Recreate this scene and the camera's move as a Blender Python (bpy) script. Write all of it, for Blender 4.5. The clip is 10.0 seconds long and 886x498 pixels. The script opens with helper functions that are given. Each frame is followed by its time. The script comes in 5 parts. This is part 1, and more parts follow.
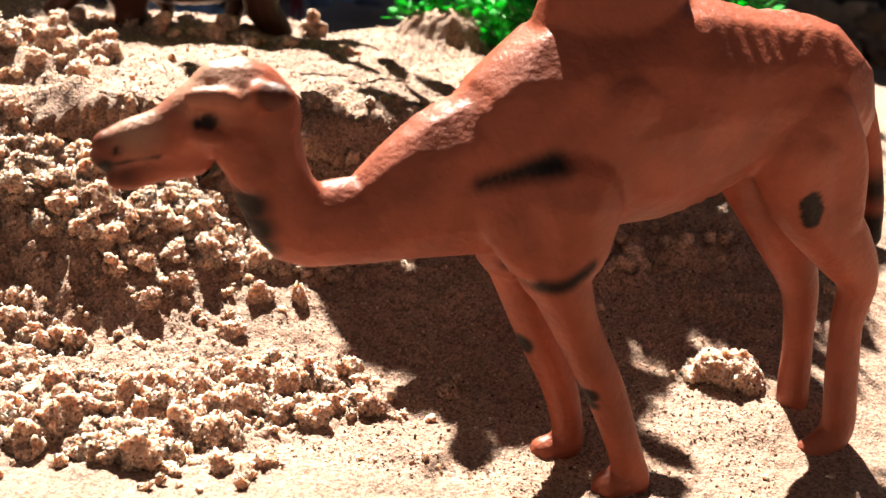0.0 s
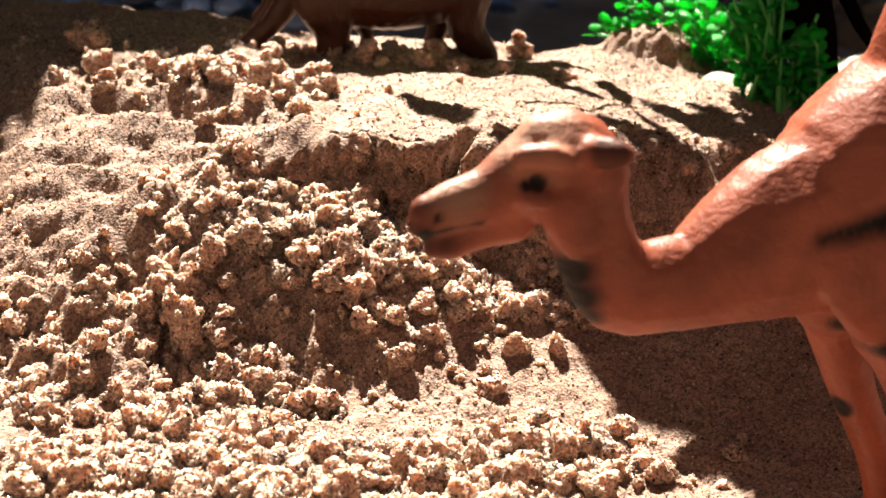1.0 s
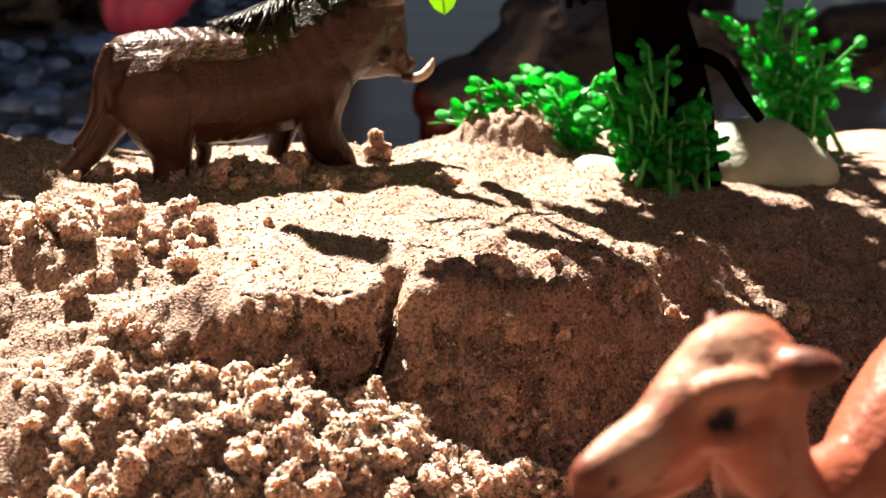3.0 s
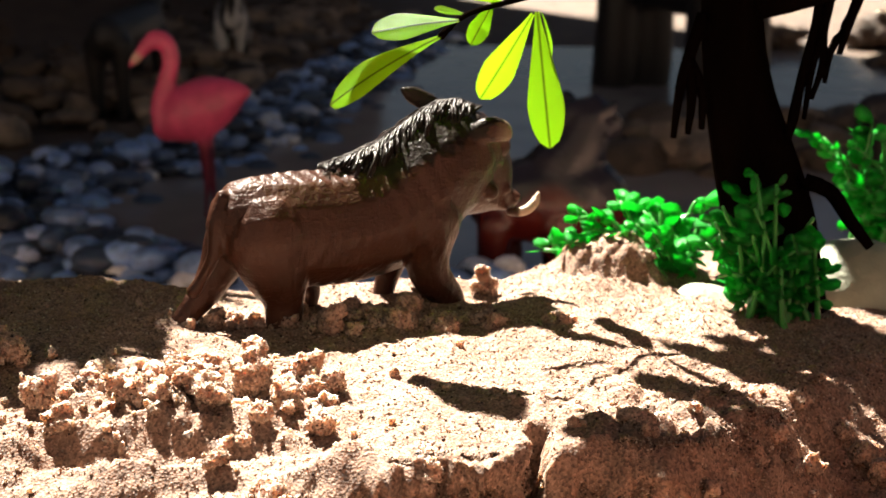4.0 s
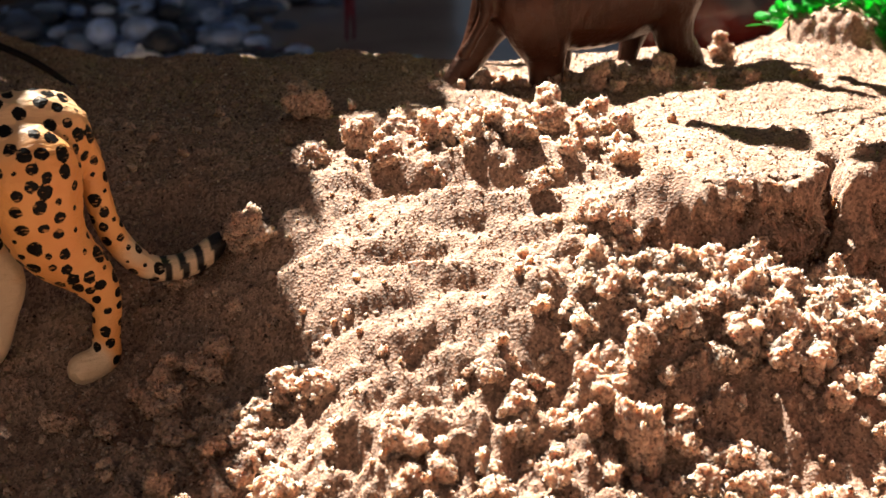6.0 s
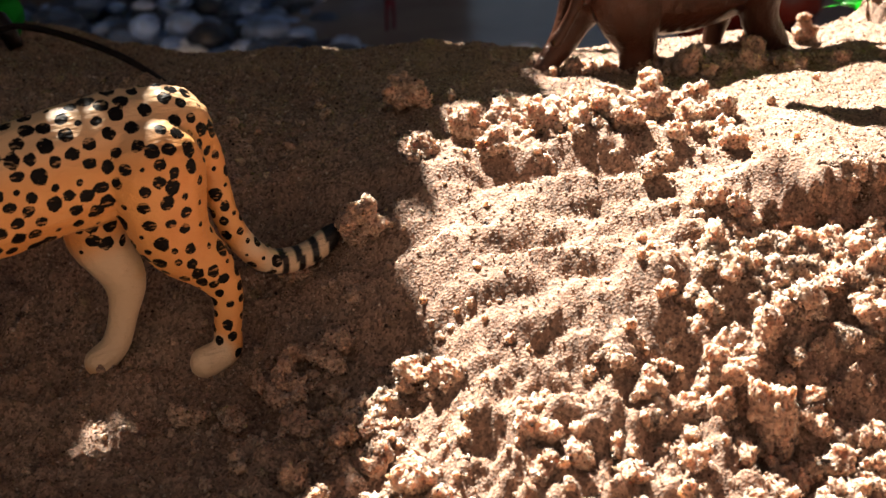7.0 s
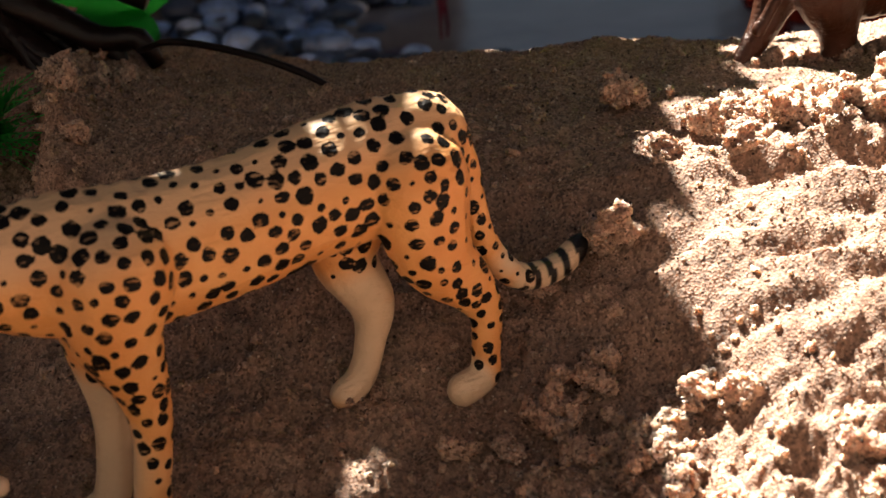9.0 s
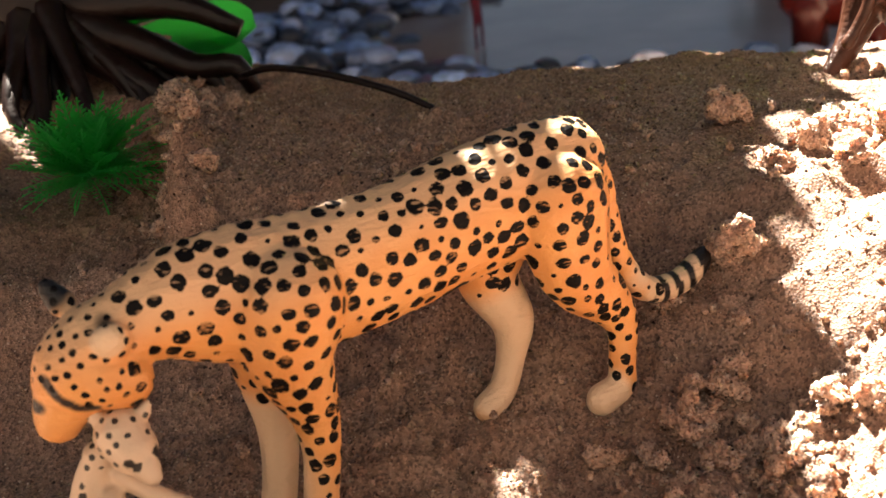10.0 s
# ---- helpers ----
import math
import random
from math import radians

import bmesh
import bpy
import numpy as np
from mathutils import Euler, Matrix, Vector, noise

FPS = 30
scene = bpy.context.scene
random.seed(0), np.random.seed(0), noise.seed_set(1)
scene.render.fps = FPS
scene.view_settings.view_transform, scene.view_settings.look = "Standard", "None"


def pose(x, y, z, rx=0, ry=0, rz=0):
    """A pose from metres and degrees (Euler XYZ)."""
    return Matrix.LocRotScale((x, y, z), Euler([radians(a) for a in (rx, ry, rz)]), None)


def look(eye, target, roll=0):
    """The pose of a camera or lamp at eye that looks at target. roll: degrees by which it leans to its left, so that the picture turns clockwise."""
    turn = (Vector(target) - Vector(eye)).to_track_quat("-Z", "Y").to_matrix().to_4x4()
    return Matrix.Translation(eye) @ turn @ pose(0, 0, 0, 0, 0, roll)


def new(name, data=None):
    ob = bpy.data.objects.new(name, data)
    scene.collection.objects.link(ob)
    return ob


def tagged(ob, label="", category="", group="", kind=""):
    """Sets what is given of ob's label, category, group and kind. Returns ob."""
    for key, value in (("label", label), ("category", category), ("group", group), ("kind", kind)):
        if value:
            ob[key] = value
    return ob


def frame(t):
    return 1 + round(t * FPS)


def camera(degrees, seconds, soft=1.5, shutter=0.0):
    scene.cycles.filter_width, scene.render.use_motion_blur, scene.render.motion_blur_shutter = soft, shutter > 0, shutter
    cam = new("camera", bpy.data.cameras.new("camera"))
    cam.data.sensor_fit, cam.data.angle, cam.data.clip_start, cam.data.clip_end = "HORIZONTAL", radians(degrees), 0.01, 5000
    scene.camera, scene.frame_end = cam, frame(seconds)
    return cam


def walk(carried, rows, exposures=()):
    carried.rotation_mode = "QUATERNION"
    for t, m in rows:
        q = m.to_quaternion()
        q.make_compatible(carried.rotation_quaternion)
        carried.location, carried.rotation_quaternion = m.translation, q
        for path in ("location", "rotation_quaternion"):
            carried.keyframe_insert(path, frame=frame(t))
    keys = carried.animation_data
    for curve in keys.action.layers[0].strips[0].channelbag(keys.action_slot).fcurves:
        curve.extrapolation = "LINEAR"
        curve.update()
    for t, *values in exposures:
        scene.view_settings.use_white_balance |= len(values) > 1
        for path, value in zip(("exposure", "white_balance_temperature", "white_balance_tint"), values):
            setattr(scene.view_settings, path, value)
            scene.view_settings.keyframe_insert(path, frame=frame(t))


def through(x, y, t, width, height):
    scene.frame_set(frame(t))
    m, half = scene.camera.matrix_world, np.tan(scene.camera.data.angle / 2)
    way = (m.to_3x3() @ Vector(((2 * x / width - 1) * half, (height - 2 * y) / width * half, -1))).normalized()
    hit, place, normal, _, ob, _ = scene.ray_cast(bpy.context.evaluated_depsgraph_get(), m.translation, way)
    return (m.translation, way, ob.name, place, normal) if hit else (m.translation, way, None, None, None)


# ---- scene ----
cam = camera(32.99, 10.0)
# seconds, eye (metres), yaw to the left from +y, pitch up, roll (degrees)
PATH = (
    (0, 0.1386, -0.0708, 0.1235, 8.92, -18.27, 6.24),
    (0.5, 0.1241, -0.0632, 0.1231, 11.07, -18.22, 5.11),
    (1, 0.0992, -0.0540, 0.1231, 12.48, -18.72, 3.88),
    (1.5, 0.0824, -0.0455, 0.1182, 11.19, -18.81, 3.34),
    (2, 0.0666, -0.0350, 0.1220, 7.48, -18.34, 3.59),
    (2.2, 0.0590, -0.0273, 0.1257, 5.42, -18.14, 3.82),
    (3.3, 0.0289, -0.0002, 0.1316, -1.93, -16.26, 1.83),
    (3.5, 0.0225, 0.0025, 0.1360, -1.93, -15.41, 1.89),
    (4, 0.0123, 0.0037, 0.1419, -0.86, -14.43, 0.97),
    (4.5, 0.0013, 0.0002, 0.1408, 0.27, -14.56, 0.19),
    (5, -0.0089, -0.0075, 0.1381, 0.82, -15.94, -0.10),
    (5.5, -0.0191, -0.0147, 0.1308, 0.80, -18.59, -0.21),
    (6, -0.0355, -0.0228, 0.1252, 1.20, -19.76, -0.69),
    (6.2, -0.0444, -0.0251, 0.1258, 1.04, -20.16, -0.95),
    (7.3, -0.0585, -0.0230, 0.1260, 1.46, -20.21, -2.39),
    (7.5, -0.0622, -0.0212, 0.1269, 0.94, -20.30, -2.52),
    (8, -0.0705, -0.0194, 0.1236, 0.42, -19.66, -3.07),
    (8.5, -0.0868, -0.0105, 0.1253, 0.05, -20.19, -3.65),
    (9, -0.1072, -0.0050, 0.1215, 0.38, -19.78, -4.35),
    (9.5, -0.1200, -0.0061, 0.1252, 0.73, -19.88, -5.44),
    (10, -0.1317, -0.0143, 0.1305, 0.20, -19.76, -5.84),
)


def aim(x, y, z, yaw, pitch, roll):
    a, b = radians(yaw), radians(pitch)
    ahead = Vector((-math.sin(a) * math.cos(b), math.cos(a) * math.cos(b), math.sin(b)))
    return look((x, y, z), Vector((x, y, z)) + ahead, roll)


cam.data.dof.use_dof, cam.data.dof.focus_distance, cam.data.dof.aperture_fstop = True, 0.285, 36.0
walk(cam, [(row[0], aim(*row[1:])) for row in PATH], [(0.0, 2.15), (2.2, 2.2), (3.3, 2.45), (4.5, 2.5), (6.2, 2.35), (8.5, 2.4), (9.2, 2.9), (10.0, 3.7)])

# ---- world, sun ----
SUN_TURN, SUN_HIGH = -28.0, 54.0
world = bpy.data.worlds.new("sky")
scene.world = world
world.use_nodes = True
wn = world.node_tree.nodes
sky = wn.new("ShaderNodeTexSky")
sky.sky_type, sky.sun_disc = "NISHITA", False
sky.sun_elevation, sky.sun_rotation = radians(SUN_HIGH), radians(SUN_TURN % 360)
wn["Background"].inputs["Strength"].default_value = 0.0036
world.node_tree.links.new(sky.outputs[0], wn["Background"].inputs["Color"])
SUN_WAY = Vector((math.sin(radians(SUN_TURN)) * math.cos(radians(SUN_HIGH)), math.cos(radians(SUN_TURN)) * math.cos(radians(SUN_HIGH)), math.sin(radians(SUN_HIGH))))
sun = new("sun", bpy.data.lights.new("sun", "SUN"))
sun.data.energy, sun.data.angle, sun.data.color = 5.0, radians(0.65), (1.0, 0.91, 0.78)
sun.matrix_world = look(SUN_WAY * 5, (0, 0, 0))


# ---- materials ----
class Mat:
    """A small builder round one node material."""

    def __init__(self, name, rough=0.6, spec=0.5):
        self.m = bpy.data.materials.new(name)
        self.m.use_nodes = True
        self.n, self.l = self.m.node_tree.nodes, self.m.node_tree.links
        self.b = self.n["Principled BSDF"]
        self.b.inputs["Roughness"].default_value = rough
        self.b.inputs["Specular IOR Level"].default_value = spec
        self.co = self.n.new("ShaderNodeTexCoord").outputs["Object"]

    def noise(self, scale, detail=3.0, rough=0.55, stretch=None):
        t = self.n.new("ShaderNodeTexNoise")
        t.inputs["Scale"].default_value, t.inputs["Detail"].default_value, t.inputs["Roughness"].default_value = scale, detail, rough
        self.l.new(self.stretched(stretch) if stretch else self.co, t.inputs["Vector"])
        return t.outputs["Fac"]

    def stretched(self, s, turn=(0, 0, 0)):
        p = self.n.new("ShaderNodeMapping")
        p.inputs["Scale"].default_value = s
        p.inputs["Rotation"].default_value = turn
        self.l.new(self.co, p.inputs["Vector"])
        return p.outputs[0]

    def cells(self, scale, what="Distance", stretch=None, feature="F1"):
        t = self.n.new("ShaderNodeTexVoronoi")
        t.feature = feature
        t.inputs["Scale"].default_value = scale
        self.l.new(self.stretched(stretch) if stretch else self.co, t.inputs["Vector"])
        return t.outputs[what]

    def ramp(self, fac, *stops):
        r = self.n.new("ShaderNodeValToRGB")
        e = r.color_ramp.elements
        while len(e) < len(stops):
            e.new(0.5)
        for k, (at, c) in zip(e, stops):
            k.position = at
            k.color = (*c, 1) if not isinstance(c, (int, float)) else (c, c, c, 1)
        self.l.new(fac, r.inputs[0])
        return r.outputs[0]

    def mix(self, fac, a, b, mode="MIX"):
        m = self.n.new("ShaderNodeMix")
        m.data_type, m.blend_type = "RGBA", mode
        for i, v in ((0, fac), (6, a), (7, b)):
            if isinstance(v, (int, float)):
                m.inputs[i].default_value = v
            elif isinstance(v, tuple):
                m.inputs[i].default_value = (*v, 1)
            else:
                self.l.new(v, m.inputs[i])
        return m.outputs[2]

    def math(self, op, a, b=0.0, c=0.0):
        m = self.n.new("ShaderNodeMath")
        m.operation = op
        for i, v in enumerate((a, b, c)):
            if isinstance(v, (int, float)):
                m.inputs[i].default_value = v
            else:
                self.l.new(v, m.inputs[i])
        return m.outputs[0]

    def paint(self, name):
        a = self.n.new("ShaderNodeAttribute")
        a.attribute_name = name
        return a.outputs["Fac"]

    def island(self):
        return self.n.new("ShaderNodeNewGeometry").outputs["Random Per Island"]

    def bump(self, height, depth, strength=1.0):
        p = self.n.new("ShaderNodeBump")
        p.inputs["Distance"].default_value, p.inputs["Strength"].default_value = depth, strength
        self.l.new(height, p.inputs["Height"])
        if self.b.inputs["Normal"].links:
            self.l.new(self.b.inputs["Normal"].links[0].from_socket, p.inputs["Normal"])
        self.l.new(p.outputs[0], self.b.inputs["Normal"])
        return self

    def set(self, socket, v):
        if isinstance(v, (int, float)):
            self.b.inputs[socket].default_value = v
        elif isinstance(v, tuple):
            self.b.inputs[socket].default_value = (*v, 1) if len(self.b.inputs[socket].default_value) == 4 else v
        else:
            self.l.new(v, self.b.inputs[socket])
        return self


def sand_material(name, light, through, reach, low, high):
    s = Mat(name, 0.75, 0.4)
    patch = s.ramp(s.noise(45, 4), (0.3, tuple(v * light for v in (0.40, 0.238, 0.166))), (0.7, tuple(v * light for v in (0.55, 0.358, 0.258))))
    g = s.ramp(s.cells(1900, "Color"), (0.24, low), (0.40, 0.90), (0.60, 1.05), (0.78, high))
    c = s.mix(1.0, patch, g, "MULTIPLY")
    speck = s.ramp(s.noise(1100, 1), (0.25, 1.0), (0.30, 0.0))
    c = s.mix(speck, c, (0.10, 0.055, 0.035))
    # beyond the heaped sand the yard is dark earth
    far = s.n.new("ShaderNodeVectorMath")
    far.operation = "DISTANCE"
    far.inputs[1].default_value = (0.0, 0.25, 0.0)
    place = s.n.new("ShaderNodeNewGeometry").outputs["Position"]
    s.l.new(place, far.inputs[0])
    dark_ground = s.ramp(s.noise(30, 6), (0.3, (0.050, 0.032, 0.023)), (0.7, (0.125, 0.085, 0.060)))
    axes = s.n.new("ShaderNodeSeparateXYZ")
    s.l.new(place, axes.inputs[0])
    # unseen ground in front is darkened too, to cut light bounced onto the toys
    c = s.mix(s.ramp(s.math("ADD", axes.outputs["Y"], s.math("MULTIPLY", s.noise(40, 3), 0.03)), (0.075, 1.0), (0.125, 0.0)), c, dark_ground)
    c = s.mix(s.ramp(s.math("ADD", far.outputs["Value"], s.math("MULTIPLY", s.noise(12, 3), 0.2)), (0.44, 0.0), (0.60, 1.0)), c, dark_ground)
    s.set("Base Color", c)
    s.bump(s.noise(900, 3, 0.7), 0.00025)
    s.bump(s.cells(1900), 0.0003, 0.8)
    s.set("Subsurface Weight", through)
    s.set("Subsurface Radius", (1.0, 0.80, 0.62))
    s.set("Subsurface Scale", reach)
    return s.m


SAND = sand_material("sand", 0.60, 0.6, 0.0022, 0.52, 1.34)
# the same sand made paler for crumbs, in place of light glowing through them
CRUMB = sand_material("bright_sand_crumb", 1.05, 0.85, 0.0030, 0.62, 1.25)


def grain_material():
    """Single grains: pale quartz, amber, a few dark ones."""
    s = Mat("sand_grain", 0.55, 0.5)
    c = s.ramp(s.island(), (0.0, (0.022, 0.012, 0.009)), (0.115, (0.08, 0.038, 0.024)), (0.13, (0.24, 0.135, 0.088)), (0.35, (0.32, 0.20, 0.135)), (0.75, (0.39, 0.26, 0.185)), (1.0, (0.68, 0.55, 0.44)))
    s.set("Base Color", c)
    glow = s.n.new("ShaderNodeBsdfTranslucent")
    s.l.new(c, glow.inputs["Color"])
    m = s.n.new("ShaderNodeMixShader")
    m.inputs[0].default_value = 0.4
    s.l.new(s.b.outputs[0], m.inputs[1])
    s.l.new(glow.outputs[0], m.inputs[2])
    s.l.new(m.outputs[0], s.n["Material Output"].inputs["Surface"])
    return s.m


GRAIN = grain_material()


def plastic(name, colour, rough=0.4, vary=0.25, through=0.0, grain=600, relief=0.0002, spec=0.5):
    s = Mat(name, rough, spec)
    dark = tuple(c * (1 - vary) for c in colour)
    lite = tuple(min(1, c * (1 + vary)) for c in colour)
    s.set("Base Color", s.ramp(s.noise(60, 4), (0.3, dark), (0.7, lite)))
    s.bump(s.noise(grain, 3), relief)
    if through:
        s.set("Transmission Weight", 0.0)
        t = s.n.new("ShaderNodeBsdfTranslucent")
        t.inputs["Color"].default_value = (*[min(1, c * 1.6) for c in colour], 1)
        m = s.n.new("ShaderNodeMixShader")
        m.inputs[0].default_value = through
        out = s.n["Material Output"]
        s.l.new(s.b.outputs[0], m.inputs[1])
        s.l.new(t.outputs[0], m.inputs[2])
        s.l.new(m.outputs[0], out.inputs["Surface"])
    return s.m


# ---- mesh helpers ----
def link_mesh(name, me, material, parent=None, label=""):
    ob = new(name, me)
    for m in material if isinstance(material, (list, tuple)) else [material]:
        me.materials.append(m)
    if parent is not None:
        ob.parent = parent
    if label:
        tagged(ob, label)
    return ob


def part(name, bm, material, parent=None, label="", smooth=True):
    me = bpy.data.meshes.new(name)
    bm.to_mesh(me)
    bm.free()
    if smooth:
        me.shade_smooth()
    return link_mesh(name, me, material, parent, label)


def empty(name, m=None):
    ob = new(name)
    if m is not None:
        ob.matrix_world = m
    return ob


def mesh_from(name, verts, faces, smooth=True):
    me = bpy.data.meshes.new(name)
    verts, faces = np.asarray(verts, np.float32), np.asarray(faces, np.int32)
    me.vertices.add(len(verts))
    me.vertices.foreach_set("co", verts.ravel())
    k = faces.shape[1]
    me.loops.add(faces.size)
    me.loops.foreach_set("vertex_index", faces.ravel())
    me.polygons.add(len(faces))
    me.polygons.foreach_set("loop_start", np.arange(len(faces), dtype=np.int32) * k)
    me.polygons.foreach_set("loop_total", np.full(len(faces), k, np.int32))
    me.update(calc_edges=True)
    if smooth:
        me.shade_smooth()
    return me


def ball(level):
    bm = bmesh.new()
    bmesh.ops.create_icosphere(bm, subdivisions=level, radius=1)
    v = np.array([p.co for p in bm.verts])
    f = np.array([[p.index for p in q.verts] for q in bm.faces])
    bm.free()
    return v, f


BALL = {n: ball(n) for n in (1, 2, 3, 4)}


OCTA = (np.array([(1, 0, 0), (-1, 0, 0), (0, 1, 0), (0, -1, 0), (0, 0, 1), (0, 0, -1)], float), np.array([(0, 2, 4), (2, 1, 4), (1, 3, 4), (3, 0, 4), (2, 0, 5), (1, 2, 5), (3, 1, 5), (0, 3, 5)]))


def spline(pts, step):
    """Catmull-Rom through rows of numbers; the first three are a place."""
    p = np.array(pts, float)
    if len(p) < 2:
        return p
    q = np.vstack([2 * p[0] - p[1], p, 2 * p[-1] - p[-2]])
    out = []
    for i in range(1, len(q) - 2):
        n = max(1, int(np.ceil(np.linalg.norm(q[i + 1, :3] - q[i, :3]) / step)))
        for t in np.arange(n)[:, None] / n:
            a, b, c, d = q[i - 1], q[i], q[i + 1], q[i + 2]
            out.append((0.5 * (2 * b + (c - a) * t + (2 * a - 5 * b + 4 * c - d) * t**2 + (3 * b - a - 3 * c + d) * t**3))[None])
    return np.vstack([np.vstack([o.reshape(1, -1) for o in out]), p[-1:]])


def swept(pts, sides=8, flat=1.0, cap=True):
    """A tube through rows (x, y, z, radius): vertices and quads."""
    p = np.array(pts, float)
    rings, faces = [], []
    up = np.array([0.0, 0.0, 1.0])
    for i in range(len(p)):
        d = p[min(i + 1, len(p) - 1), :3] - p[max(i - 1, 0), :3]
        d /= np.linalg.norm(d) + 1e-12
        side = np.cross(d, up if abs(d[2]) < 0.9 else [1.0, 0, 0])
        side /= np.linalg.norm(side)
        top = np.cross(side, d)
        a = np.arange(sides) * 2 * np.pi / sides
        rings.append(p[i, :3] + p[i, 3] * (np.cos(a)[:, None] * side + flat * np.sin(a)[:, None] * top))
    for i in range(len(p) - 1):
        for k in range(sides):
            a, b = i * sides + k, i * sides + (k + 1) % sides
            faces.append((a, b, b + sides, a + sides))
    v = np.vstack(rings)
    if cap:
        n = len(v)
        v = np.vstack([v, p[0, :3], p[-1, :3]])
        for k in range(sides):
            faces.append((n, (k + 1) % sides, k, n))
            e = (len(p) - 1) * sides
            faces.append((n + 1, e + k, e + (k + 1) % sides, n + 1))
    return v, faces


def tube_part(name, pts, material, parent=None, label="", sides=8, step=None, flat=1.0):
    if step:
        pts = spline(pts, step)
    v, f = swept(pts, sides, flat)
    bm = bmesh.new()
    vs = [bm.verts.new(p) for p in v]
    for q in f:
        q = list(dict.fromkeys(q))
        if len(q) > 2:
            try:
                bm.faces.new([vs[i] for i in q])
            except ValueError:
                pass
    bmesh.ops.recalc_face_normals(bm, faces=bm.faces)
    return part(name, bm, material, parent, label)


def melted(name, verts, faces, voxel, rounds, material):
    """Closed shapes that overlap, melted into one skin."""
    me = mesh_from(name, verts, faces)
    ob = new(name, me)
    m = ob.modifiers.new("melt", "REMESH")
    m.mode, m.voxel_size = "VOXEL", voxel
    m = ob.modifiers.new("soft", "SMOOTH")
    m.factor, m.iterations = 0.5, rounds
    done = bpy.data.meshes.new_from_object(ob.evaluated_get(bpy.context.evaluated_depsgraph_get()))
    done.name = name
    ob.modifiers.clear()
    ob.data = done
    bpy.data.meshes.remove(me)
    done.materials.clear()
    done.materials.append(material)
    done.shade_smooth()
    return ob


def moulded(name, limbs, voxel, rounds, material):
    """A moulded figure: limbs are (lateral squash, rows of u, v, z, radius in mm) melted into one skin."""
    vs, fs, n = [], [], 0
    bv, bf = BALL[2]
    for squash, rows in limbs:
        r = np.array(rows, float)
        for u, v, z, rad in spline(r, max(0.6, r[:, 3].min() * 0.45)):
            vs.append(np.array([u, v, z]) + bv * [rad, rad * squash, rad])
            fs.append(bf + n)
            n += len(bv)
    return melted(name, np.vstack(vs) * 0.001, np.vstack(fs), voxel * 0.001, rounds, material)


def places(me):
    co = np.empty(len(me.vertices) * 3, np.float32)
    me.vertices.foreach_get("co", co)
    return co.reshape(-1, 3) * 1000.0


def paint(me, name, values):
    a = me.attributes.new(name, "FLOAT", "POINT")
    a.data.foreach_set("value", np.asarray(values, np.float32))


def dabs(co, spots):
    """Soft-edged dabs of paint: rows of u, v, z, radius, softness; 1 inside."""
    out = np.zeros(len(co))
    for u, v, z, r, soft in spots:
        d = np.linalg.norm(co - [u, v, z], axis=1)
        out = np.maximum(out, np.clip((r - d) / soft + 0.5, 0, 1))
    return out


def marks(co, spots):
    """Paint on the side that faces the path (v below 0): rows of u, z, radius, softness."""
    out = np.zeros(len(co))
    for u, z, r, soft in spots:
        d = np.hypot(co[:, 0] - u, co[:, 2] - z)
        out = np.maximum(out, np.clip((r - d) / soft + 0.5, 0, 1))
    return out * (co[:, 1] < 0.5)


# ---- sand ----
def smooth01(t):
    t = np.clip(t, 0, 1)
    return t * t * (3 - 2 * t)


EDGE_X = [-0.40, -0.20, -0.10, -0.075, -0.05, -0.025, 0.0, 0.015, 0.031, 0.046, 0.064, 0.082, 0.10, 0.14, 0.25]
EDGE_Y = [0.270, 0.265, 0.245, 0.243, 0.232, 0.230, 0.2365, 0.2425, 0.2475, 0.2440, 0.2440, 0.268, 0.292, 0.332, 0.390]
EDGE_W = [0.040, 0.035, 0.032, 0.030, 0.028, 0.014, 0.0036, 0.0030, 0.0034, 0.0062, 0.0090, 0.012, 0.015, 0.022, 0.030]
BACK_X = [-0.6, -0.25, -0.16, -0.09, -0.04, 0.03, 0.06, 0.09, 0.2, 0.6]
BACK_Y = [0.42, 0.42, 0.385, 0.352, 0.346, 0.359, 0.395, 0.43, 0.46, 0.48]
LOW = -0.058


def eased(x, xs, ys):
    """A curve through the plan's knots with its corners rounded."""
    return sum(np.interp(x + d, xs, ys) for d in (-0.012, -0.006, 0.0, 0.006, 0.012)) / 5


